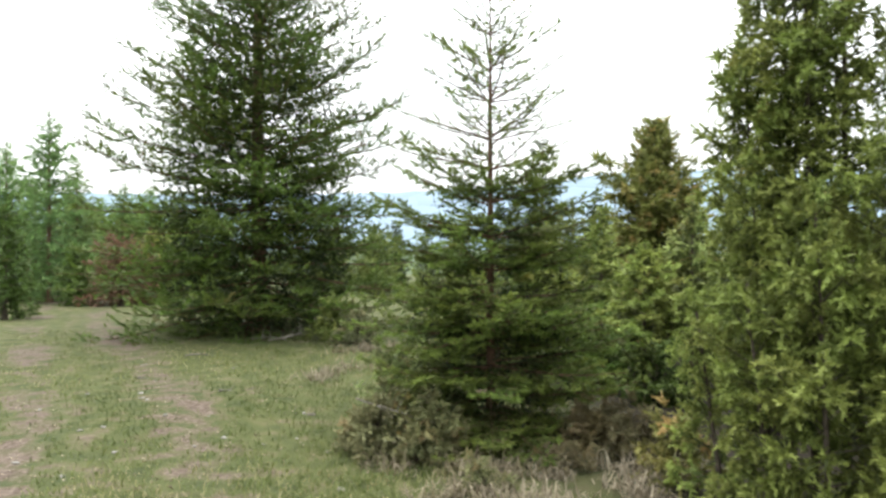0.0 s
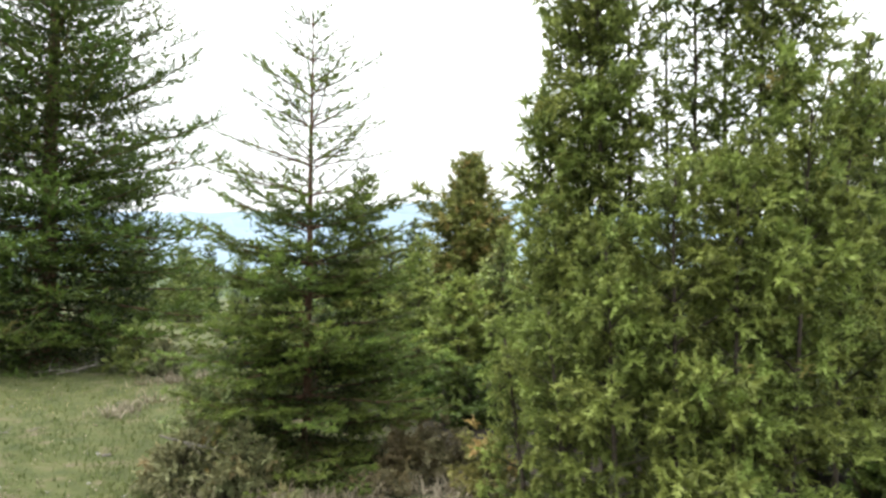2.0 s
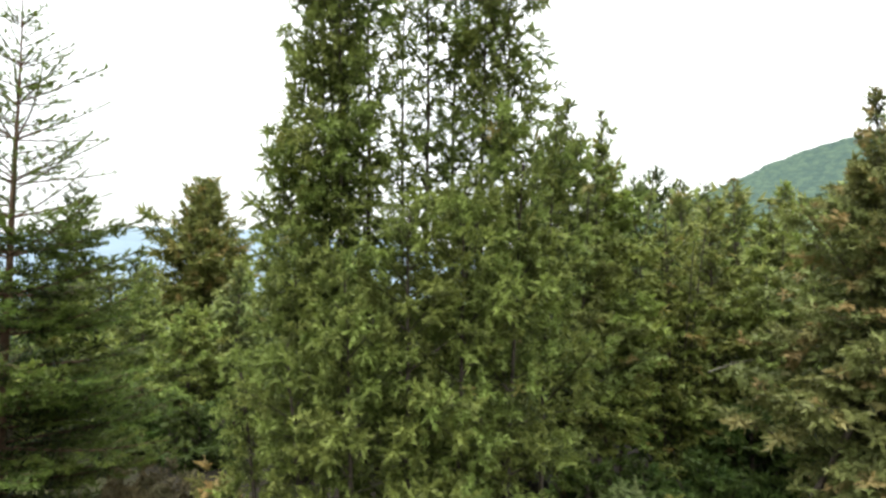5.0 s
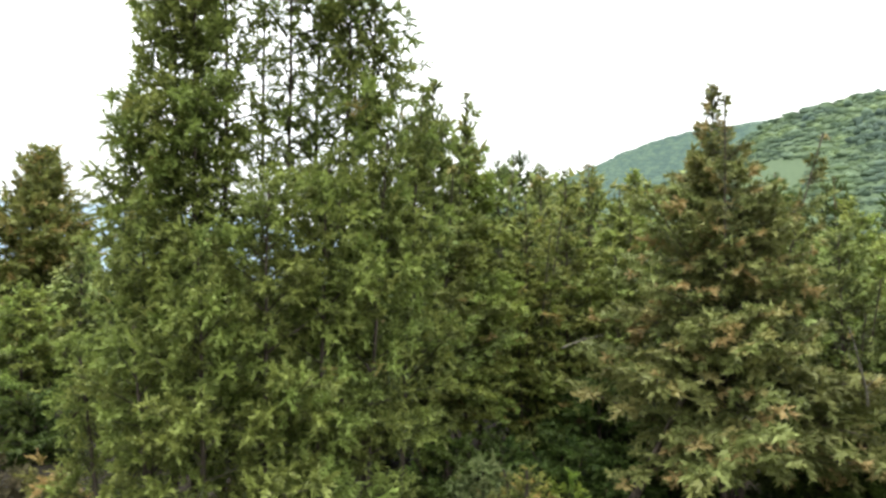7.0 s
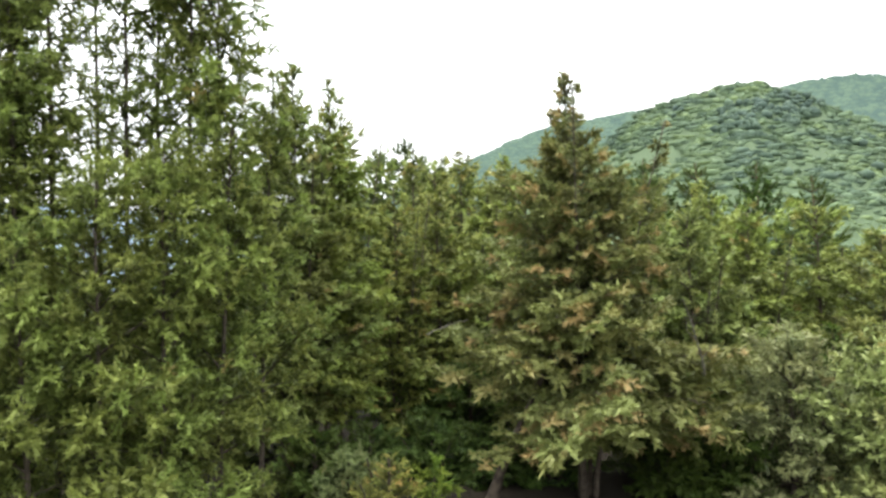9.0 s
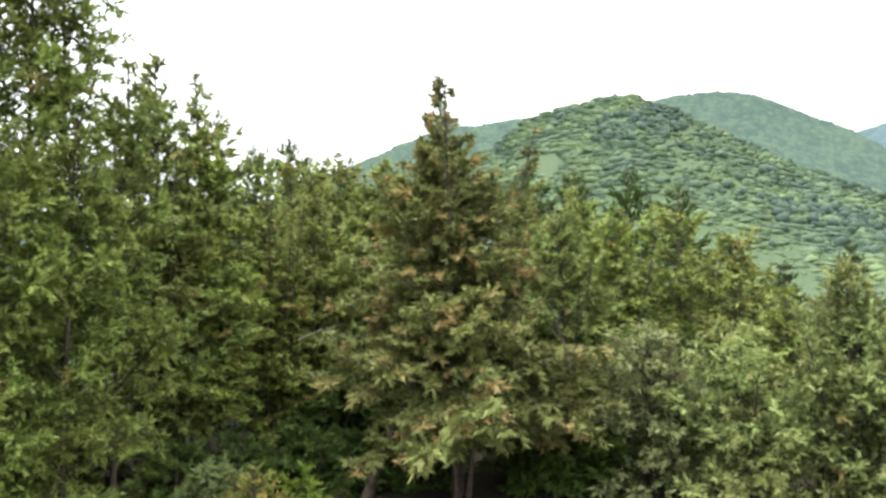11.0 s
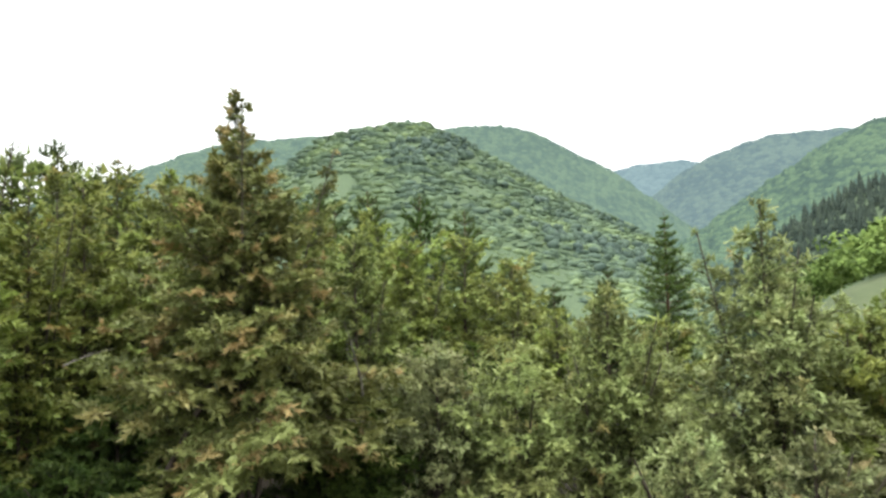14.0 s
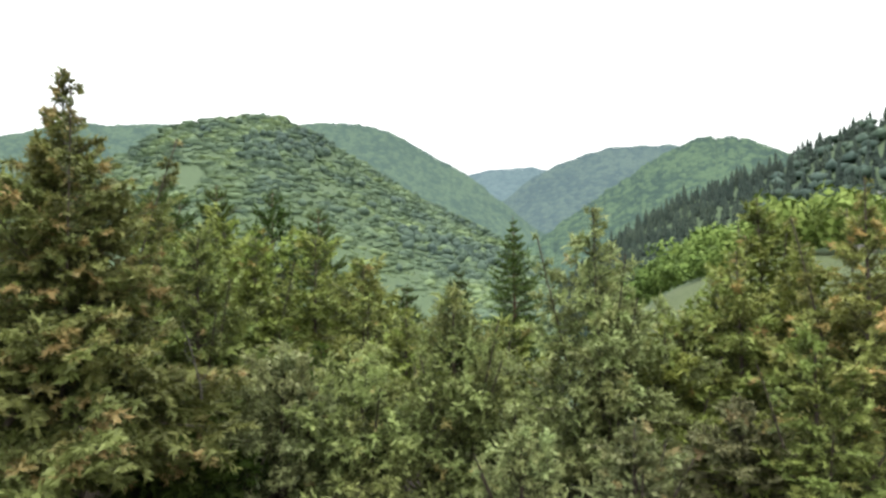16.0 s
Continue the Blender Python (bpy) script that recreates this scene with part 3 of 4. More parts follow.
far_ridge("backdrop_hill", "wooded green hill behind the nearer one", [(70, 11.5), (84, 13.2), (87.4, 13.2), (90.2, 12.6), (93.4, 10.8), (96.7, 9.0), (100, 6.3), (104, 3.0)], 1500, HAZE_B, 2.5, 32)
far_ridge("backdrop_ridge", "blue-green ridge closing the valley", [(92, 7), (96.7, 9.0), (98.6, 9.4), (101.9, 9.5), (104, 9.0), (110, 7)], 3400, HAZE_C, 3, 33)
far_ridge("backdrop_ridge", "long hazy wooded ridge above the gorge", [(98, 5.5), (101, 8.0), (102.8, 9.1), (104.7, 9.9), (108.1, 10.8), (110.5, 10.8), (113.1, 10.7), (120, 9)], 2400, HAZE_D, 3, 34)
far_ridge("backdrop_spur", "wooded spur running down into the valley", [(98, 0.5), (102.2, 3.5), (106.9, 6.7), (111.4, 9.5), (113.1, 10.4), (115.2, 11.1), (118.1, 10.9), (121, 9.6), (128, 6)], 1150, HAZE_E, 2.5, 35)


# ---- woods on the hills ----
def blob(seed, sub=2):
    bm = bmesh.new()
    bmesh.ops.create_icosphere(bm, subdivisions=sub, radius=1)
    r = random.Random(seed)
    bumps = [(Vector((r.gauss(0, 1), r.gauss(0, 1), r.gauss(0.4, 0.8))).normalized(), r.uniform(0.15, 0.4)) for _ in range(9)]
    for v in bm.verts:
        d = v.co.normalized()
        v.co = d * (0.72 + sum(k * max(0, d.dot(b) - 0.55) * 2 for b, k in bumps) + r.uniform(-0.09, 0.09))
        v.co.z = v.co.z * 0.85
    bm.verts.index_update()
    v = np.array([tuple(q.co) for q in bm.verts])
    f = np.array([[q.index for q in face.verts] for face in bm.faces])
    bm.free()
    return v, f


def fir(seed):
    """A narrow conifer: ragged tiers of drooping boughs."""
    r = np.random.default_rng(seed)
    V, F, n = [], [], 0
    for k in range(6):
        z0, z1, w = k / 6.5, k / 6.5 + 0.30, 0.30 * (1 - k / 6.8)
        a = np.linspace(0, 6.283, 9, endpoint=False) + r.uniform(0, 1)
        q = w * r.uniform(0.6, 1.2, 9)
        V.append(np.concatenate([np.stack([q * np.cos(a), q * np.sin(a), z0 + r.normal(0, 0.015, 9)], 1), [[0, 0, min(z1, 1.0)]]]))
        F.append(np.stack([np.arange(9), (np.arange(9) + 1) % 9, np.full(9, 9)], 1) + n)
        n += 10
    return np.concatenate(V), np.concatenate(F)


def wood(name, label, spots, shapes, mat, seed):
    """One stand of woods: many crowns, each turned and sized on its own. Spots: x, y, z, width, height."""
    r = np.random.default_rng(seed)
    V, F, n = [], [], 0
    for x, y, z, w, h in spots:
        v, f = shapes[r.integers(len(shapes))]
        a = r.uniform(0, 6.28)
        c, s = math.cos(a), math.sin(a)
        q = v * np.array([w, w, h])
        V.append(np.stack([q[:, 0] * c - q[:, 1] * s + x, q[:, 0] * s + q[:, 1] * c + y, q[:, 2] + z], 1))
        F.append(f + n)
        n += len(v)
    return tagged(new(name, mesh_of(name, np.concatenate(V), np.concatenate(F), [mat], smooth=True)), label, "woods", kind="stuff")


def leafy(seed, number=520):
    """A broadleaved crown: leaf sprays over several rounded boughs."""
    r = np.random.default_rng(seed)
    c = r.normal(0, 0.38, (9, 3)) * np.array([1, 1, 0.8])
    size = r.uniform(0.32, 0.55, 9)
    k = r.integers(0, 9, number)
    d = r.normal(0, 1, (number, 3))
    d /= np.linalg.norm(d, axis=1)[:, None]
    p = c[k] + d * size[k][:, None] * r.uniform(0.8, 1.05, number)[:, None]
    u = np.cross(d + r.normal(0, 0.5, (number, 3)), r.normal(0, 1, (number, 3)))
    u /= np.linalg.norm(u, axis=1)[:, None]
    t = np.cross(d, u)
    v = np.stack([p - u * 0.09, p + u * 0.09, p + t * 0.15], 1).reshape(-1, 3)
    return v, np.arange(number * 3).reshape(-1, 3)


def beech(seed):
    """A beech crown seen from across the valley: a lumpy dome wrapped in leaf sprays."""
    (v0, f0), (v1, f1) = blob(seed, 1), leafy(seed + 40, 90)
    v0, v1 = v0 * np.array([0.84, 0.84, 0.74]), v1 * np.array([0.98, 0.98, 0.84])
    return np.concatenate([v0, v1]), np.concatenate([f0, f1 + len(v0)])


LEAFY = [leafy(i) for i in range(4)]
CROWNS, FIRS = [beech(i) for i in range(7)], [fir(i) for i in range(5)]


def scatter(az0, az1, r0, r1, number, seed, keep):
    r = np.random.default_rng(seed)
    a, d = r.uniform(az0, az1, number), np.sqrt(r.uniform(r0 * r0, r1 * r1, number))
    x, y = d * np.sin(np.radians(a)), d * np.cos(np.radians(a))
    z = land(x, y)
    el = np.degrees(np.arctan2(z - EYE, d))
    ok = keep(a, d, el, x, y, r)
    return a[ok], d[ok], x[ok], y[ok], z[ok], r


def dark_patch(a, el, x, y):
    """Where conifers stand among the beeches: near the top of the hill and along the gorge."""
    return ((np.abs(a - 82.0 - 1.2 * wavy(x, y, 0.02, 4)) < 3.4) & (np.abs(el - 11.2) < 0.9 + 0.8 * wavy(x, y, 0.03, 3))) | ((np.abs(a - 95.5) < 4.5) & (np.abs(el - 3.0 + (a - 95) * 0.25) < 0.9))


def clearing(a, el):
    return (np.abs(a - 73.6) < 1.7) & (np.abs(el - 8.7 - (a - 73.6) * 0.05) < 0.75)


a, d, x, y, z, r = scatter(54, 104, 300, 880, 9500, 51, lambda a, d, el, x, y, r: ((el > np.interp(a, [54, 66, 84, 90, 104], [7.5, 6.5, 4.5, 0, -5])) | (r.random(len(a)) < 0.15)) & ~clearing(a, el) & (~dark_patch(a, el, x, y) | (r.random(len(a)) < 0.55)))
w = (2.6 + 6.6 * r.random(len(x)) ** 1.9) * (0.75 + d / 2200)
wood("beech_woods", "spring-green broadleaved woods covering the hill", np.stack([x, y, z - w * 0.10, w, w * r.uniform(0.42, 0.72, len(x))], 1), CROWNS, WOODS_LIGHT, 61)
a, d, x, y, z, r = scatter(74, 103, 300, 880, 2300, 52, lambda a, d, el, x, y, r: dark_patch(a, el, x, y) | (r.random(len(a)) < 0.03))
w = r.uniform(3.5, 7.5, len(x))
wood("dark_woods", "darker trees in a patch among the green hill woods", np.stack([x, y, z + w * 0.3, w * 0.85, w * 1.1], 1), CROWNS, WOODS_DEEP, 62)
a, d, x, y, z, r = scatter(104, 132, 185, 445, 2000, 53, lambda a, d, el, x, y, r: (wavy(x, y, 0.03, 9) + (d - 255) / 60 > 0) & (r.random(len(a)) < np.where(a > 120, 0.5, 0.95)))
w = r.uniform(6, 9.5, len(x))
wood("conifer_woods", "dark spruce forest on the near slope across the gorge", np.stack([x, y, z - 1, w, w * 1.15 * r.uniform(0.7, 1.2, len(x))], 1), FIRS, WOODS_DARK, 63)
a, d, x, y, z, r = scatter(104, 133, 190, 440, 700, 54, lambda a, d, el, x, y, r: (wavy(x, y, 0.03, 9) + (d - 255) / 60 < 0.3) | ((a > 119) & (r.random(len(a)) < 0.5)))
w = r.uniform(3.0, 5.5, len(x))
wood("beech_woods", "green broadleaved trees between the spruces", np.stack([x, y, z + w * 0.6, w, w], 1), CROWNS, WOODS_DEEP, 64)
a, d, x, y, z, r = scatter(107, 132, 95, 185, 150, 55, lambda a, d, el, x, y, r: a > 106 + 8 * (d < 120))
w = r.uniform(3.0, 5.8, len(x))
wood("spring_trees", "bright green broadleaved trees at the top of the field", np.stack([x, y, z + w * 0.7, w, w * r.uniform(0.8, 1.1, len(x))], 1), LEAFY, WOODS_NEAR, 65)


# ---- trees of the thicket ----
def column(top, wide, low=0.5, belly=0.3):
    return [(0, wide * low), (belly * 0.5, wide * 0.92), (belly, wide), (0.5, wide * 0.84), (0.7, wide * 0.60), (0.85, wide * 0.36), (0.95, wide * 0.15 + top), (1, top + 0.04)]


def spire(wide):
    return [(0, wide * 0.3), (0.15, wide * 0.6), (0.32, wide), (0.5, wide * 0.78), (0.66, wide * 0.50), (0.8, wide * 0.27), (0.9, wide * 0.14), (1, 0.05)]


def put_at(bearing, dist, ox=0.0, oy=0.0):
    a = radians(bearing)
    return ox + dist * math.sin(a), oy + dist * math.cos(a)


# two spruces beside the track
x, y = put_at(-15.0, 14.0)
z = land_at(x, y)
tree("spruce", "tall dark green spruce with a dense wide skirt beside the track", "spruce tree", x, y, z,
     [(0, 0, 0, 0, 10.8, 0.17, [(0, 2.5), (0.05, 3.0), (0.12, 3.25), (0.22, 3.15), (0.34, 2.8), (0.46, 2.55), (0.58, 2.2), (0.75, 1.3), (0.9, 0.5), (1, 0.08)], 370, 0.02)],
     "spruce", SPRUCE, BARK_SPRUCE, (0.7, 1.4, 2.4), 14.0, 101, pitch=(-12, 44), sweep=0.9, whorls=27, inner=0.8, inner_size=0.16, tone=1.15, inner_shade=0.7)
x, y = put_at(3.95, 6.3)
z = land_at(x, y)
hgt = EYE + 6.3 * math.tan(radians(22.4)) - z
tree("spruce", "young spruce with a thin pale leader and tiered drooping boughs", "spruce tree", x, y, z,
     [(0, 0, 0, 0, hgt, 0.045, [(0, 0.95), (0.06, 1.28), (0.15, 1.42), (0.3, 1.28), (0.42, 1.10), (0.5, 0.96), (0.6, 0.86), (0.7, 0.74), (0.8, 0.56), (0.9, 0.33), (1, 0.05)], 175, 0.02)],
     "spruce_tier", SPRUCE_YOUNG, BARK_SPRUCE, (0.15, 0.3, 0.55, 1.0), 6.3, 102, pitch=(-8, 33), sweep=1.0, whorls=14, top_kind="spruce_top", top_from=0.53, inner=1.2, inner_size=0.07, tone=1.12, inner_shade=0.4)

# the many-stemmed juniper
jx, jy = put_at(33.5, 4.75)
jz = land_at(jx, jy)
J = []
for bearing, dist, hgt, wide, thick in ((23.8, 4.8, 3.0, 0.32, 16), (25.8, 4.7, 4.2, 0.34, 17), (27.4, 4.6, 5.5, 0.29, 13), (29.8, 4.75, 5.7, 0.24, 13), (33.2, 5.2, 5.0, 0.16, 8), (35.3, 5.0, 5.7, 0.18, 10), (37.9, 5.1, 5.6, 0.20, 12), (40.4, 4.9, 5.6, 0.23, 12), (42.8, 4.95, 5.3, 0.30, 13), (46.0, 5.3, 3.0, 0.34, 11),
                                        (20.2, 4.6, 1.4, 0.30, 10), (23.8, 4.2, 1.6, 0.40, 13), (28.5, 4.05, 2.0, 0.58, 14), (33.6, 4.15, 2.4, 0.58, 15), (38.5, 4.25, 2.6, 0.55, 15), (43.0, 4.5, 2.8, 0.50, 14)):
    sx, sy = put_at(bearing, dist)
    J.append(((sx - jx) * 0.85, (sy - jy) * 0.85, (sx - jx) * 0.15, (sy - jy) * 0.15, hgt, 0.022, column(0.05, wide, 1.0) if hgt < 3 else [(0, wide * 1.2), (0.45, wide * 1.2), (0.8, wide * 0.95), (1, 0.10)], int(8 + thick * hgt * 1.0), 0.0 if hgt < 3 else 0.25))
tree("juniper", "tall bushy green juniper with many bare dark stems", "juniper tree", jx, jy, jz, J, "juniper", JUNIPER, BARK_JUNIPER, (0.25, 0.5), 4.7, 103, pitch=(4, 56), sweep=0.9, ragged=0.12, gaps=0.10, inner=1.3, inner_size=0.06, tone=1.12, inner_shade=1.0)

# junipers round it: bearing, distance, skyline, reach, leaf, label
NEAR = [
    (45.9, 6.7, 18.2, 0.85, JUNIPER_OLIVE, "slender olive-green juniper with a ragged pointed top"),
    (49.0, 6.9, 17.0, 0.72, JUNIPER_OLIVE, "slender olive-green juniper with a ragged pointed top"),
    (53.6, 7.6, 8.6, 0.65, JUNIPER_OLIVE, "bushy olive juniper in the thicket"),
    (57.2, 8.2, 9.4, 0.85, JUNIPER_OLIVE, "bushy olive juniper in the thicket"),
    (61.2, 8.2, 9.2, 0.85, JUNIPER_OLIVE, "olive-green juniper in the thicket"),
    (64.5, 8.6, 8.8, 0.80, JUNIPER_OLIVE, "olive-green juniper in the thicket"),
    (68.6, 6.1, 16.8, 1.30, JUNIPER_RUST, "broad juniper with rusty orange sprays and a thin wispy leader"),
    (75.0, 8.3, 4.8, 0.95, JUNIPER_OLIVE, "rounded olive-brown juniper in the thicket"),
    (79.5, 9.3, 4.9, 0.95, JUNIPER_OLIVE, "rounded olive-brown juniper in the thicket"),
    (84.0, 10.0, 4.7, 1.05, JUNIPER_OLIVE, "rounded olive-brown juniper in the thicket"),
    (88.0, 9.4, 2.6, 0.95, JUNIPER_OLIVE, "rounded olive-brown juniper in the thicket"),
    (81.5, 6.3, -3.8, 0.80, JUNIPER_GREY, "low grey-green juniper bush with pale tips"),
    (88.0, 6.0, -3.6, 0.85, JUNIPER_GREY, "low grey-green juniper bush with pale tips"),
    (95.5, 6.2, 1.0, 0.85, JUNIPER_GREY, "grey-green juniper with pale tips and an open crown"),
    (107.2, 6.3, 7.4, 1.0, JUNIPER_GREY, "grey-green juniper with a long thin leader"),
    (113.8, 7.2, -1.8, 0.85, JUNIPER_OLIVE, "low olive juniper bush at the edge of the field"),
    (119.4, 8.4, 7.2, 0.95, JUNIPER_OLIVE, "olive juniper with a pointed top"),
    (126.3, 6.4, 8.6, 1.00, JUNIPER_RUST, "rusty orange-green juniper with a thin leader"),
    (122.6, 7.4, 3.2, 0.90, JUNIPER, "green juniper at the edge of the field"),
    (112.4, 6.6, -2.6, 0.70, JUNIPER_OLIVE, "low olive juniper bush at the edge of the field"),
    (118.0, 7.0, 3.4, 0.80, JUNIPER_OLIVE, "olive juniper with a pointed top"),
    (116.4, 7.6, 1.2, 0.90, JUNIPER_OLIVE, "olive juniper at the edge of the field"),
    (110.4, 7.0, -2.0, 0.80, JUNIPER_GREY, "low grey-green juniper bush with pale tips"),
    (123.0, 5.6, -3.0, 0.70, JUNIPER_OLIVE, "low olive juniper bush at the edge of the thicket"),
    (129.5, 7.6, 5.0, 0.90, JUNIPER_OLIVE, "olive juniper at the edge of the thicket"),
    (17.1, 13.5, 10.3, 1.25, JUNIPER_RUST, "rusty brown cone-shaped juniper behind the young spruce"),
    (26.5, 7.6, 6.6, 0.75, JUNIPER, "bushy green juniper in the thicket"),
    (31.0, 7.9, 6.0, 0.80, JUNIPER_OLIVE, "olive-green juniper in the thicket"),
    (36.0, 7.6, 5.6, 0.80, JUNIPER, "bushy green juniper in the thicket"),
    (41.0, 7.4, 7.0, 0.80, JUNIPER, "bushy green juniper in the thicket"),
    (55.0, 9.6, 11.0, 0.85, JUNIPER_OLIVE, "olive-green juniper in the thicket"),
    (59.0, 9.8, 10.6, 0.85, JUNIPER_OLIVE, "bushy olive juniper in the thicket"),
    (62.6, 10.2, 10.0, 0.85, JUNIPER_OLIVE, "olive-green juniper in the thicket"),
    (66.2, 9.8, 9.0, 0.85, JUNIPER_OLIVE, "bushy olive juniper in the thicket"),
    (72.2, 9.0, 7.4, 0.90, JUNIPER_OLIVE, "olive-green juniper in the thicket"),
    (77.0, 10.4, 5.6, 0.95, JUNIPER_OLIVE, "rounded olive-brown juniper in the thicket"),
    (91.5, 8.4, -1.4, 0.85, JUNIPER_OLIVE, "low olive juniper bush among the taller ones"),
    (100.0, 7.6, -2.2, 0.85, JUNIPER_OLIVE, "low olive juniper bush among the taller ones"),
    (46.0, 8.4, 8.5, 0.80, JUNIPER, "bushy green juniper in the thicket"),
    (101.0, 5.0, -11.0, 0.45, JUNIPER_GREY, "low grey-green juniper bush with pale tips"),
    (110.0, 5.2, -10.0, 0.50, JUNIPER_DULL, "low dull green juniper bush with pale tips"),
    (118.0, 5.6, -8.0, 0.60, JUNIPER_DULL, "low dull green juniper bush at the edge of the thicket"),
    # low junipers in SPRUCE needles: the darker colour stands in for shade
    (54.5, 7.8, -5.0, 0.75, SPRUCE, "low juniper under the taller ones, coloured dark for shade"),
    (59.5, 7.5, -6.0, 0.70, SPRUCE, "low juniper under the taller ones, coloured dark for shade"),
    (64.5, 7.4, -6.5, 0.70, SPRUCE, "low juniper under the taller ones, coloured dark for shade"),
    (71.5, 6.9, -7.5, 0.60, SPRUCE, "low juniper under the taller ones, coloured dark for shade"),
    (75.5, 6.4, -8.0, 0.60, SPRUCE, "low juniper under the taller ones, coloured dark for shade"),
    (47.2, 6.1, -11.0, 0.50, SPRUCE, "low juniper under the taller ones, coloured dark for shade"),
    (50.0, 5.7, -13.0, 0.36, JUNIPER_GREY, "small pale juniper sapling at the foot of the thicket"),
    (51.5, 6.4, -11.5, 0.50, SPRUCE, "low juniper under the taller ones, coloured dark for shade"),
    (56.5, 6.6, -11.0, 0.55, SPRUCE, "low juniper under the taller ones, coloured dark for shade"),
    (61.0, 6.5, -11.5, 0.55, SPRUCE, "low juniper under the taller ones, coloured dark for shade"),
    (66.0, 6.6, -11.0, 0.50, SPRUCE, "low juniper under the taller ones, coloured dark for shade"),
    (72.5, 6.3, -11.0, 0.50, SPRUCE, "low juniper under the taller ones, coloured dark for shade"),
    (77.5, 6.3, -10.5, 0.50, SPRUCE, "low juniper under the taller ones, coloured dark for shade"),
    (84.5, 7.4, -4.0, 0.70, SPRUCE, "low juniper under the taller ones, coloured dark for shade"),
    (1.6, 10.0, 0.4, 0.80, JUNIPER, "bushy green juniper behind the young spruce"),
    (4.6, 9.0, 1.2, 0.80, JUNIPER, "bushy green juniper behind the young spruce"),
    (8.0, 9.4, 2.4, 0.80, JUNIPER_OLIVE, "bushy olive juniper behind the young spruce"),
    # SPRUCE needles again, to paint the shaded gap behind the young spruce
    (12.6, 8.6, -7.0, 0.70, SPRUCE, "low juniper bush under the taller ones, coloured dark for shade"),
    (17.2, 8.2, -7.5, 0.65, SPRUCE, "low juniper bush under the taller ones, coloured dark for shade"),
    (53.6, 5.0, -13.0, 0.32, JUNIPER_RUST, "small rusty juniper sapling at the foot of the thicket"),
    (13.0, 10.5, 3.8, 0.85, JUNIPER, "bushy green juniper in the thicket"),
    (16.3, 9.0, 1.2, 0.80, JUNIPER_OLIVE, "olive-green juniper in the thicket"),
    (19.8, 9.4, 4.4, 0.75, JUNIPER, "bushy green juniper in the thicket"),
    (22.6, 10.5, 7.6, 0.70, JUNIPER, "bushy green juniper in the thicket"),
]
for i, (bearing, dist, el, reach, leaf, label) in enumerate(NEAR):
    ox, oy = (0.32, -0.32) if bearing > 70 else (0.05, -0.1) if bearing > 44 else (0.0, 0.0)
    x, y = put_at(bearing, dist, ox, oy)
    z = land_at(x, y)
    hgt = EYE - 0.06 + dist * math.tan(radians(el)) - z
    rg = np.random.default_rng(300 + i)
    shady = 44 < bearing < 80 and el > 0
    number = int((20 + 12.5 * hgt) * (3.4 if "cone" in label else 1.7 if "ragged" in label else 2.1 if "broad" in label else 0.9 if dist > 9 else 1.1))
    low = 0.155 if "broad" in label else 0.15 if shady else 0.30 if 9 < bearing < 24 and el > 0 and dist < 12 else 0.0
    if "broad" in label or "leader" in label:
        profile = [(0, reach * 0.55), (0.16, reach * 0.92), (0.3, reach * 1.04), (0.45, reach * 0.84), (0.6, reach * 0.56), (0.72, reach * 0.34), (0.82, reach * (0.15 if "broad" in label else 0.18)), (0.91, reach * 0.075), (1, 0.035)]
    elif "ragged" in label:
        profile = spire(reach)
    elif "cone" in label:
        profile = [(0, reach), (0.3, reach), (0.55, reach * 0.8), (0.8, reach * 0.42), (1, 0.08)]
    elif "rounded" in label:
        profile = column(0.06, reach, 0.9, 0.34)
    else:
        profile = [(0, reach * 0.8), (0.16, reach), (0.34, reach * 0.94), (0.55, reach * 0.70), (0.75, reach * 0.40), (0.9, reach * 0.17), (1, 0.03)]
    stems = [(0, 0, 0, 0, hgt, 0.034, profile, number, low)]
    # side leaders, each a slim spire of its own
    for k in range(4 if dist < 7 else 3 if dist < 9 else 1):
        a = rg.uniform(0, 6.28)
        out = reach * rg.uniform(0.35, 0.62)
        stems.append((0.10 * math.cos(a), 0.10 * math.sin(a), out * math.cos(a), out * math.sin(a), hgt * rg.uniform(0.62, 0.93), 0.020, spire(reach * 0.46), int(3 + 4.6 * hgt), 0.25))
    if "broad" in label:
        # a bare limb that leans out of the crown
        rx, ry = math.cos(radians(bearing)), -math.sin(radians(bearing))
        stems.append((-0.75 * rx + 0.3 * ry, -0.75 * ry - 0.3 * rx, 0.95 * rx, 0.95 * ry, 1.9, 0.045, [(0, 0.06), (1, 0.06)], 0, 0.7))
    tree("juniper", label, "juniper tree", x, y, z, stems, "juniper" if leaf is JUNIPER_GREY else "juniper_spray", leaf, BARK_JUNIPER, (0.12, 0.3, 0.6, 0.95), dist if dist < 6.5 else dist * 1.12, 400 + i, group="junipers of the thicket", pitch=(-4, 50), sweep=1.2, gaps=0.10, inner=1.2, inner_size=0.08, inner_shade=0.9, wispy=0.45 if "broad" in label else 0.3 if dist < 9 else 0.0)

# trees behind, filling the thicket
SKY_LINE = [(8, 1.5), (20, 2.6), (44, 3.5), (54, 6.5), (66, 6.0), (74, 5.2), (84, 4.4), (88, 1.0), (95, -2.6), (106, -3.2), (112, -4)]
rg = np.random.default_rng(77)
proto = []
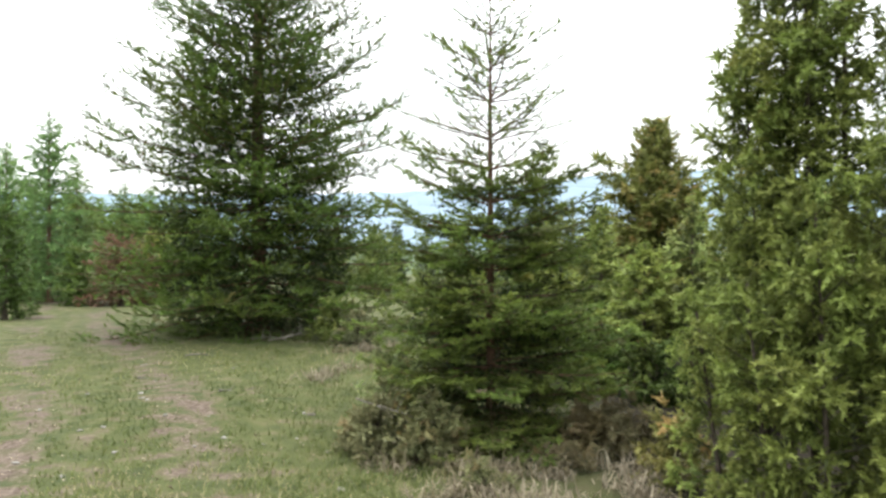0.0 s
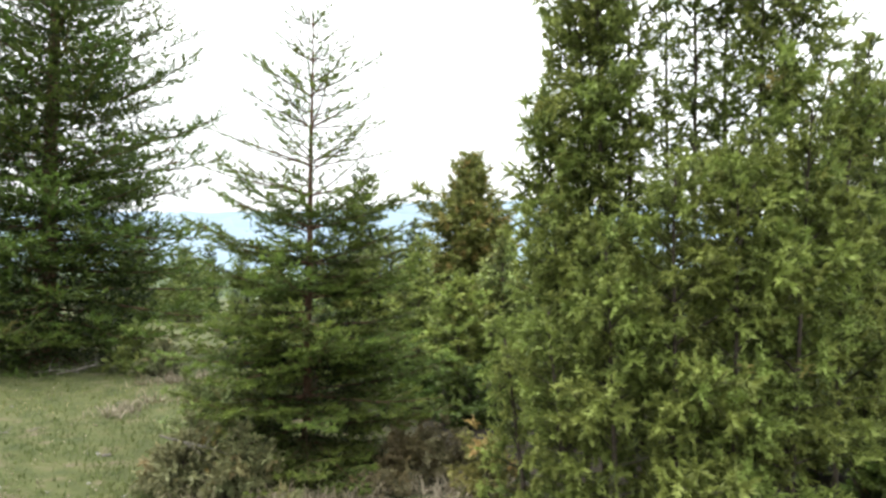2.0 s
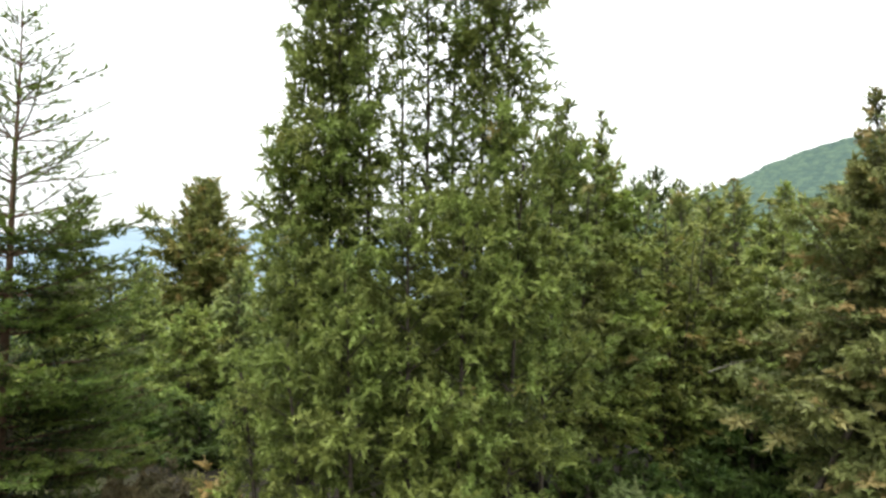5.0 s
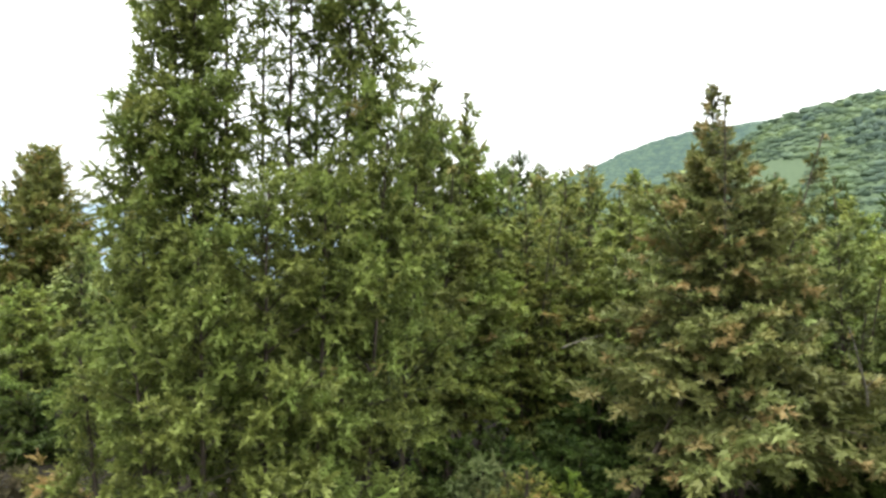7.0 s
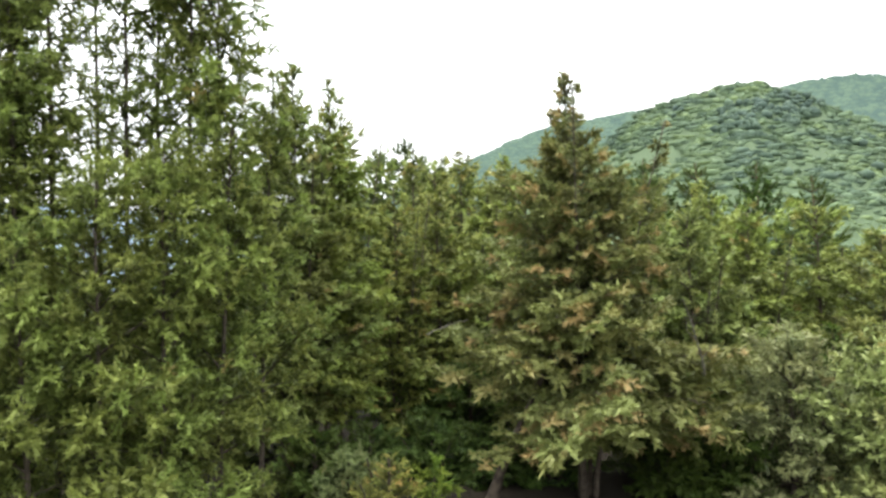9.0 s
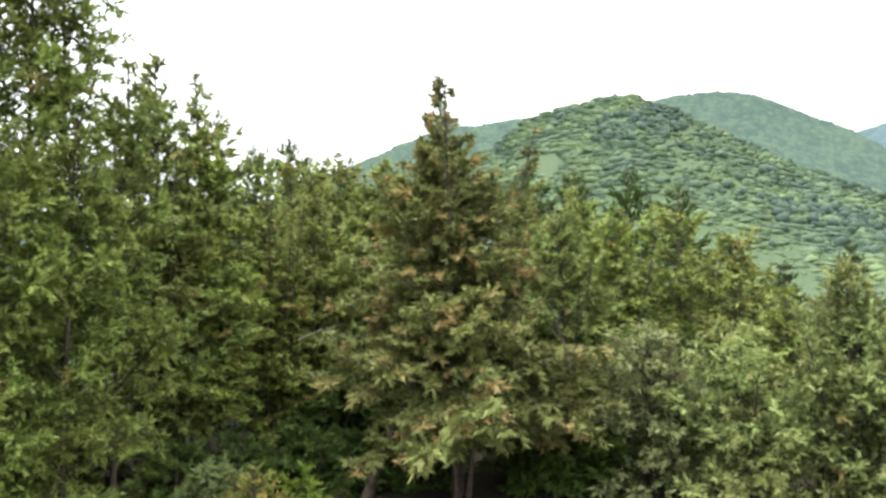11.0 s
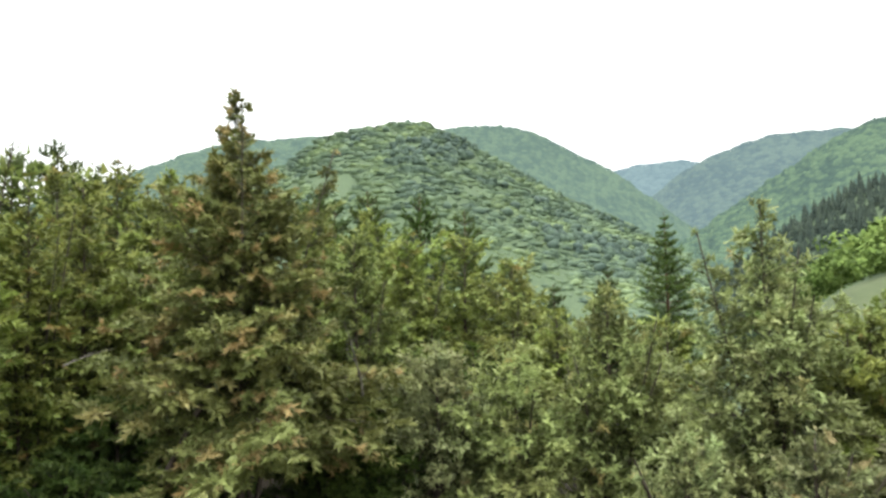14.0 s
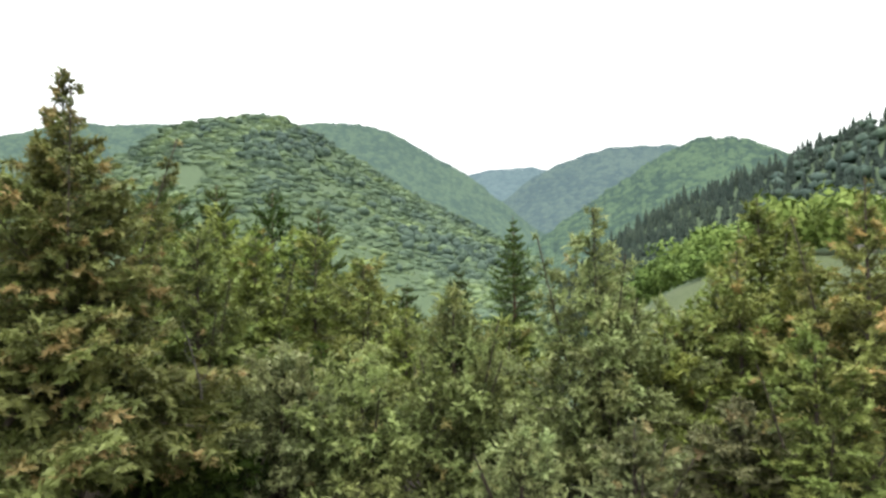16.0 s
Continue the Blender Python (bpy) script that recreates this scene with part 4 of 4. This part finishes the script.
for k, (leaf, label) in enumerate(((JUNIPER, "green juniper further back in the thicket"), (JUNIPER_OLIVE, "olive juniper further back in the thicket"), (SPRUCE, "dark young spruce further back in the thicket"))):
    sp = leaf is SPRUCE
    proto.append(tree("spruce" if sp else "juniper", label, "spruce tree" if sp else "juniper tree", 0, 0, 0,
                      [(0, 0, 0, 0, 4.0, 0.06, [(0, 0.9), (0.2, 1.15), (0.6, 0.74), (0.85, 0.38), (1, 0.06)] if sp else column(0.03, 0.95, 0.8), 150 if sp else 100, 0.02)],
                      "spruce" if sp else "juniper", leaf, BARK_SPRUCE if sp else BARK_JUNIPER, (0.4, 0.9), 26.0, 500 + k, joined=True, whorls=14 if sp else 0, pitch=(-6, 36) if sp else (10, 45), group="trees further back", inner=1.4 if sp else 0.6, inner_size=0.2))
spots = [(8.2, 25, 9.4, 2), (53.3, 34, 11.6, 2), (49.3, 14.5, 13.6, 0), (50.9, 13.6, 11.0, 0), (54.8, 14, 9.9, 0), (56.5, 14.5, 10.1, 0), (58.6, 13.0, 10.0, 0), (62.1, 13, 9.2, 1), (66.4, 13, 10.4, 1), (72.6, 24, 9.0, 2), (73.9, 26, 7.6, 2), (76.6, 27, 8.4, 2), (80.9, 26, 8.1, 2),
         (84.6, 24, 6.6, 2), (91.7, 26, 0.3, 2), (96.0, 28, 1.6, 2), (-5.8, 31, 2.2, 0), (-3.9, 29, 2.5, 2), (-1.4, 26, 2.2, 0), (1.6, 24, 2.4, 1), (10.6, 22, 3.6, 0), (12.5, 18, 4.6, 2), (19.3, 15, 6.2, 2), (24.5, 14, 6.5, 0)]
for i in range(40):
    b = rg.uniform(9, 110)
    spots.append((b, rg.uniform(10, 30), float(np.interp(b, [p[0] for p in SKY_LINE], [p[1] for p in SKY_LINE])) - rg.uniform(0, 2.2), int(rg.integers(0, 3)) if rg.random() < 0.5 else int(rg.integers(0, 2))))
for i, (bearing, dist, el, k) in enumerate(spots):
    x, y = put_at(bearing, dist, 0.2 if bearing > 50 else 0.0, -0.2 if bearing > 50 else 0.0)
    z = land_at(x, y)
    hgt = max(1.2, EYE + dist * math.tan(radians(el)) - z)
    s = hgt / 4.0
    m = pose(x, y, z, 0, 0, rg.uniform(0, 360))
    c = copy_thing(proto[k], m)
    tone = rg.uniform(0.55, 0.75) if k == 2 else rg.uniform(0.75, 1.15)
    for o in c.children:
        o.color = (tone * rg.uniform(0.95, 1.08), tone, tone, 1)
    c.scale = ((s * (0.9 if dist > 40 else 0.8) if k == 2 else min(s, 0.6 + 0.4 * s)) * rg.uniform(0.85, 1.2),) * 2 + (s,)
for p in proto:
    p.matrix_basis = pose(*put_at(150 + 12 * proto.index(p), 14), -0.3)

# a lone dark spruce below the edge of the thicket
x, y = put_at(100.4, 34, 0.3, -0.3)
z = land_at(x, y)
hgt = EYE + 34 * math.tan(radians(5.75)) - z
tree("spruce", "lone dark grey-green spruce standing below the thicket", "spruce tree", x, y, z, [(0, 0, 0, 0, hgt, 0.14, [(0, 2.6), (0.3, 2.4), (0.5, 1.8), (0.7, 1.15), (0.85, 0.6), (1, 0.06)], 300, 0.05)],
     "spruce", SPRUCE, BARK_SPRUCE, (0.6, 1.2, 2.0), 26.0, 590, joined=True, pitch=(-14, 34), sweep=1.0, whorls=24, inner=0.3, inner_size=0.25, tone=1.0)

# ---- beyond the track: larches and bushes ----
for i, (bearing, dist, el, reach) in enumerate(((-29.7, 26, 9.6, 1.15), (-32.3, 28, 7.2, 1.1), (-28.0, 28, 6.4, 0.9), (-24.8, 30, 4.6, 0.95), (-23.0, 32, 4.2, 1.3), (-21.2, 33, 3.6, 1.5), (-37.5, 28, 7.5, 1.4), (-30.6, 31, 4.6, 1.6), (-28.4, 33, 3.6, 1.6), (-33.6, 31, 4.8, 1.6), (-26.4, 34, 3.0, 1.6), (-24.2, 35, 2.6, 2.0), (-19.0, 35, 3.0, 1.8))):
    x, y = put_at(bearing, dist)
    z = land_at(x, y)
    hgt = EYE + dist * math.tan(radians(el + 0.5)) - z
    tree("larch", "light green larch with a soft open crown", "larch tree", x, y, z, [(0, 0, 0, 0, hgt, 0.09, [(0, reach * 1.4), (0.25, reach * 1.4), (0.6, reach * 0.95), (0.85, reach * 0.42), (1, 0.1)], 125, 0.02)], "larch", LARCH, BARK_SPRUCE, (0.7, 1.5), 26.0, 600 + i, joined=True, group="larches beyond the track", pitch=(0, 35))
for i, (bearing, dist, el, reach, leaf, label) in enumerate(((-25.0, 23, 0.2, 1.15, DEADBUSH_RED, "round brown dried-out juniper bush"), (-32.4, 19, 2.4, 0.85, SPRUCE, "dark green juniper bush beside the track"), (-27.8, 24, -0.3, 0.7, SPRUCE, "small green juniper bush at the edge of the meadow"), (-22.5, 24, 1.0, 1.1, JUNIPER_OLIVE, "olive juniper bush behind the spruce"), (-9.0, 28, 1.2, 1.4, JUNIPER, "green juniper bush behind the spruce"), (-5.5, 27, 0.8, 1.2, JUNIPER, "green juniper bush beyond the meadow"))):
    x, y = put_at(bearing, dist)
    z = land_at(x, y)
    hgt = EYE + dist * math.tan(radians(el)) - z
    tree("juniper_bush", label, "bush", x, y, z, [(0, 0, 0, 0, hgt, 0.05, [(0, reach), (0.3, reach), (0.7, reach * 0.75), (1, 0.15)], 80, 0.02)], "juniper", leaf, BARK_JUNIPER, (0.5, 1.0), 20.0, 650 + i, joined=True, pitch=(5, 55))

# ---- undergrowth beside the track ----
for i, (bearing, dist, top, reach, leaf, label) in enumerate(((-3.6, 6.5, 0.72, 0.24, JUNIPER_GREY, "low grey-green juniper bush beside the young spruce"), (-6.0, 5.8, 0.22, 0.22, JUNIPER_DULL, "low spreading half-dry juniper"), (-4.2, 6.2, 0.62, 0.30, JUNIPER_GREY, "spreading half-dry juniper with rusty hanging sprays"), (-1.0, 5.5, 0.20, 0.34, JUNIPER_DULL, "low spreading half-dry juniper"), (-5.4, 5.6, 0.30, 0.34, JUNIPER_DULL, "low spreading half-dry juniper"), (-3.0, 5.6, 0.50, 0.14, JUNIPER_RUST, "thin rusty juniper sprig"), (-2.2, 5.3, 0.14, 0.20, JUNIPER_DULL, "low olive juniper in dry grass"), (3.4, 4.7, 0.12, 0.15, JUNIPER_DULL, "small olive juniper in dry grass"), (18.8, 5.1, 0.50, 0.26, JUNIPER_RUST, "small rusty juniper in dry grass"), (12.2, 6.1, 0.22, 0.34, DEADBUSH, "low tangle of dry brown juniper twigs"), (15.6, 5.9, 0.28, 0.34, DEADBUSH, "low tangle of dry brown juniper twigs"), (10.0, 5.4, 0.16, 0.22, DEADBUSH, "low tangle of dry brown juniper twigs"), (-8.6, 12.0, 0.40, 0.55, JUNIPER, "low green juniper at the spruce's foot"), (-7.0, 11.6, 0.30, 0.45, JUNIPER_DULL, "low olive juniper at the spruce's foot"))):
    x, y = put_at(bearing, dist)
    z = land_at(x, y)
    tree("juniper_bush", label, "bush", x, y, z, [(0, 0, 0, 0, top, 0.02, [(0, reach), (0.4, reach), (1, reach * 0.4)], (18 if leaf is DEADBUSH else 26) if reach > 0.3 else 16, 0.03)], "juniper", leaf, BARK_JUNIPER, (0.22, 0.45), min(dist, 9.0), 700 + i, pitch=(10, 60))

# a fresh green seedling at the foot of the thicket
x, y = put_at(55.2, 5.3, 0.2, -0.2)
tree("seedling", "small bright green leafy seedling in the shade", "seedling", x, y, land_at(x, y), [(0, 0, 0, 0, 0.34, 0.008, [(0, 0.08), (0.5, 0.16), (1, 0.10)], 9, 0.3)], "juniper", LEAF, BARK_JUNIPER, (0.12, 0.22), 5.5, 760, pitch=(20, 50), tone=1.0)


def blades(number, place, length, width, bend, seed):
    """Arrays of grass blades of two triangles-with-a-kink: root, waist, tip."""
    r = np.random.default_rng(seed)
    x, y, tip, spray = place(number, r)
    n = len(x)
    z = land(x, y)
    a = r.uniform(0, 6.28, n)
    ln = length * r.uniform(0.5, 1.3, n)
    lean = bend * r.uniform(0.2, 1.2, n)
    out = np.stack([np.cos(a), np.sin(a), np.zeros(n)], 1)
    side = np.stack([-np.sin(a), np.cos(a), np.zeros(n)], 1) * (width * r.uniform(0.6, 1.2, n) * 0.5)[:, None]
    p0 = np.stack([x, y, z - 0.005], 1)
    up = np.array([0, 0, 1.0])
    p1 = p0 + up * (ln * 0.62 * np.cos(lean * 0.5))[:, None] + out * (ln * 0.62 * np.sin(lean * 0.5))[:, None]
    p2 = p1 + up * (ln * 0.5 * np.cos(lean * 1.6))[:, None] + out * (ln * 0.5 * np.sin(lean * 1.6))[:, None]
    v = np.stack([p0 - side, p0 + side, p1 - side * 0.7, p1 + side * 0.7, p2], 1).reshape(-1, 3)
    k = np.arange(n)[:, None] * 5
    f = np.concatenate([k + [0, 1, 3], k + [0, 3, 2], k + [2, 3, 4]])
    return v, f, np.repeat(tip, 5), np.repeat(spray, 5)


def meadow_spots(number, r):
    d, b = 1.3 + 14.3 * r.random(number) ** 1.5, np.radians(r.uniform(-40, 14, number))
    rest = r.random(number) < 0.22          # the meadow round and behind the camera
    d, b = np.where(rest, 0.3 + 5.5 * r.random(number) ** 0.6, d), np.where(rest, np.radians(r.uniform(-230, 30, number)), b)
    x, y = d * np.sin(b), d * np.cos(b)
    keep = (r.random(number) > worn(x, y) * 1.25) & (0.75 * wavy(x, y, 4.5, 11) + r.random(number) > 0.25) & ~((b > radians(3)) & (d > 4.2)) & ~((d > 3.4) & (b < radians(-200)))
    x, y = x[keep], y[keep]
    return x, y, np.clip(r.random(len(x)) * 0.7 + 0.3 * wavy(x, y, 0.9, 12), 0, 1), np.clip(0.5 + 0.5 * wavy(x, y, 1.6, 13) + r.normal(0, 0.2, len(x)), 0, 1)


v, f, tip, spray = blades(95000, meadow_spots, 0.060, 0.010, 1.2, 81)
tagged(new("meadow_grass", mesh_of("meadow_grass", v, f, [GRASS], attrs={"tip": tip, "spray": spray})), "short green meadow grass with straw-coloured blades", "grass", kind="stuff")


def straw_spots(number, r):
    """Tussocks of last year's grass along the foot of the thicket and round the tall spruce."""
    n = 46
    b = np.concatenate([r.uniform(-6, 21, 32), r.uniform(-12, -3, 14)])
    d = np.concatenate([r.uniform(4.1, 5.7, 32), r.uniform(8, 12.5, 14)])
    k = r.integers(0, n, number)
    s = r.uniform(0.04, 0.16, n)[k]
    return d[k] * np.sin(np.radians(b[k])) + r.normal(0, 1, number) * s, d[k] * np.cos(np.radians(b[k])) + r.normal(0, 1, number) * s, r.random(number), np.clip(r.random(n)[k] * 0.8 + r.random(number) * 0.3, 0, 1)


v, f, tip, spray = blades(3800, straw_spots, 0.19, 0.013, 2.5, 91)
tagged(new("dry_grass", mesh_of("dry_grass", v, f, [DRYGRASS], attrs={"tip": tip, "spray": spray})), "tussocks of last year's straw-coloured grass", "dry grass", kind="stuff")


# ---- stones, dead wood, the far mast ----
def stone(seed, size, flat=0.6):
    """A weathered stone: a lump with knocked-off corners."""
    v, f = blob(seed, 2)
    r = np.random.default_rng(seed)
    v = v * np.array([size * r.uniform(0.8, 1.3), size * r.uniform(0.7, 1.1), size * flat])
    return v, f


def stone_material():
    m, n, l, b = material("pale_limestone", 0.9)
    f = noise_of(n, l, 3, 7)
    l.new(ramp(n, l, f, [(0.3, (0.13, 0.12, 0.11)), (0.7, (0.36, 0.345, 0.32))]), b.inputs["Base Color"])
    return m


STONE = stone_material()
rg = np.random.default_rng(95)
for i in range(34):
    b, d = rg.uniform(-34, -2), 3.6 + 7 * rg.random() ** 1.3
    if i < 20:
        y = d * 0.95
        x = float(interp(y, TRACK)) + rg.normal(-0.4, 0.75)
    else:
        x, y = put_at(b, d)
    v, f = stone(200 + i % 8, rg.uniform(0.010, 0.028))
    ob = new("stone", mesh_of("stone", v, f, [STONE], smooth=True))
    ob.matrix_basis = pose(x, y, land_at(x, y) + 0.004, 0, 0, rg.uniform(0, 360))
    tagged(ob, "small pale stone lying in the short grass", "stone", "stones on the track")
for bearing, dist, size, label in ((114.1, 40, 0.75, "large white limestone boulder on the rising field"), (126.0, 95, 1.2, "white boulder high on the field")):
    x, y = put_at(bearing, dist, 0.28, -0.34)
    v, f = stone(300 + int(size * 10), size)
    ob = new("boulder", mesh_of("boulder", v, f, [STONE], smooth=True))
    ob.matrix_basis = pose(x, y, land_at(x, y) + size * 0.2, 0, 0, 40)
    tagged(ob, label, "boulder")


def dead_branch(label, start, way, length, radius, seed, forks=4):
    """A bare grey branch with a few broken side twigs."""
    r = np.random.default_rng(seed)
    root = thing("dead_branch", *start, label, "dead branch")
    d = unit(np.array(way, float))
    p = [np.zeros(3)]
    for i in range(9):
        d = unit(d + r.normal(0, 0.09, 3))
        p.append(p[-1] + d * length / 9)
    p = np.array(p)
    v, t = tube(p, np.linspace(radius, radius * 0.3, 10), 7, r, 0.08)
    limb = part("limb", mesh_of("limb", v, t, [DEADWOOD], smooth=True), root)
    for k in range(forks):
        i = 2 + (k * 2) % 7
        e = unit(unit(p[i + 1] - p[i]) + r.normal(0, 0.7, 3))
        q = np.array([p[i], p[i] + e * length * 0.13, p[i] + unit(e + r.normal(0, 0.2, 3)) * length * 0.24])
        v, t = tube(q, [radius * 0.45, radius * 0.3, radius * 0.12], 5)
        part("twig", mesh_of("twig", v, t, [DEADWOOD], smooth=True), limb)
    return root


def at_height(bearing, dist, z, ox=0.3, oy=-0.3):
    return (*put_at(bearing, dist, ox, oy), z)


dead_branch("bare pale grey branch standing out of the thicket", at_height(75.6, 5.5, 0.80), (-0.50, -0.16, 0.62), 0.80, 0.009, 1, 2)
dead_branch("grey dead branch reaching out of the green juniper", at_height(53.6, 6.0, 1.10), (0.75, -0.5, 0.25), 0.4, 0.006, 4, 3)
dead_branch("thin grey branch bent over the low juniper", (*put_at(-7.2, 5.5), 0.42), (0.8, 0.1, -0.25), 0.75, 0.008, 5)
for k, (b, d, a) in enumerate(((-15.5, 12.3, 0.3), (-14.2, 12.0, -0.5), (-13.0, 12.2, 1.2), (-14.6, 12.4, 2.0))):
    x, y = put_at(b, d)
    dead_branch("grey dead branch lying at the spruce's foot", (x, y, land_at(x, y) + 0.05), (math.cos(a), math.sin(a), 0.12), 0.7, 0.013, 10 + k)
for k, (b, d, a) in enumerate(((-20.5, 11.0, 0.2), (-18, 8.0, 0.6), (-10.5, 6.8, 2.9), (-24, 9.5, 0.1))):
    x, y = put_at(b, d)
    dead_branch("short weathered stick lying on the track", (x, y, land_at(x, y) + 0.015), (math.cos(a), math.sin(a), 0.02), 0.45, 0.014, 20 + k, 2)

# lattice mast on the slope
MAST = bark("galvanised_steel", (0.30, 0.31, 0.32), (0.42, 0.43, 0.44), 2)
x, y = put_at(126.9, 250, 0.28, -0.34)
z = land_at(x, y)
mast = thing("power_mast", x, y, z, "pale grey steel lattice mast among the trees", "power mast")
tall = 20.0
for cx, cy in ((1, 1), (1, -1), (-1, -1), (-1, 1)):
    v, t = tube([(cx * 1.5, cy * 1.5, -0.5), (cx * 0.35, cy * 0.35, tall)], [0.09, 0.06], 5)
    part("leg", mesh_of("leg", v, t, [MAST]), mast)
for k in range(9):
    z0, z1 = tall * k / 9, tall * (k + 1) / 9
    w0, w1 = 1.5 - 1.15 * k / 9, 1.5 - 1.15 * (k + 1) / 9
    for (ax, ay), (bx, by) in (((1, 1), (1, -1)), ((1, -1), (-1, -1)), ((-1, -1), (-1, 1)), ((-1, 1), (1, 1))):
        v, t = tube([(ax * w0, ay * w0, z0), (bx * w1, by * w1, z1)], [0.04, 0.04], 4)
        part("brace", mesh_of("brace", v, t, [MAST]), mast)
for k, zz in enumerate((tall * 0.82, tall * 0.97)):
    v, t = tube([(-2.6, 0, zz), (0, 0, zz + 0.15), (2.6, 0, zz)], [0.05, 0.10, 0.05], 5)
    part("cross_arm", mesh_of("cross_arm", v, t, [MAST]), mast)


def leaf_spots(number, r):
    d, b = 2.8 + 10 * r.random(number) ** 1.4, np.radians(r.uniform(-38, 6, number))
    return d * np.sin(b), d * np.cos(b), r.random(number), r.random(number)


v, f, tip, spray = blades(2600, leaf_spots, 0.034, 0.020, 2.6, 97)
tagged(new("fallen_leaves", mesh_of("fallen_leaves", v, f, [DRYGRASS], attrs={"tip": tip, "spray": spray})), "scattered pale dry leaves and straw on the meadow", "fallen leaves", kind="stuff")
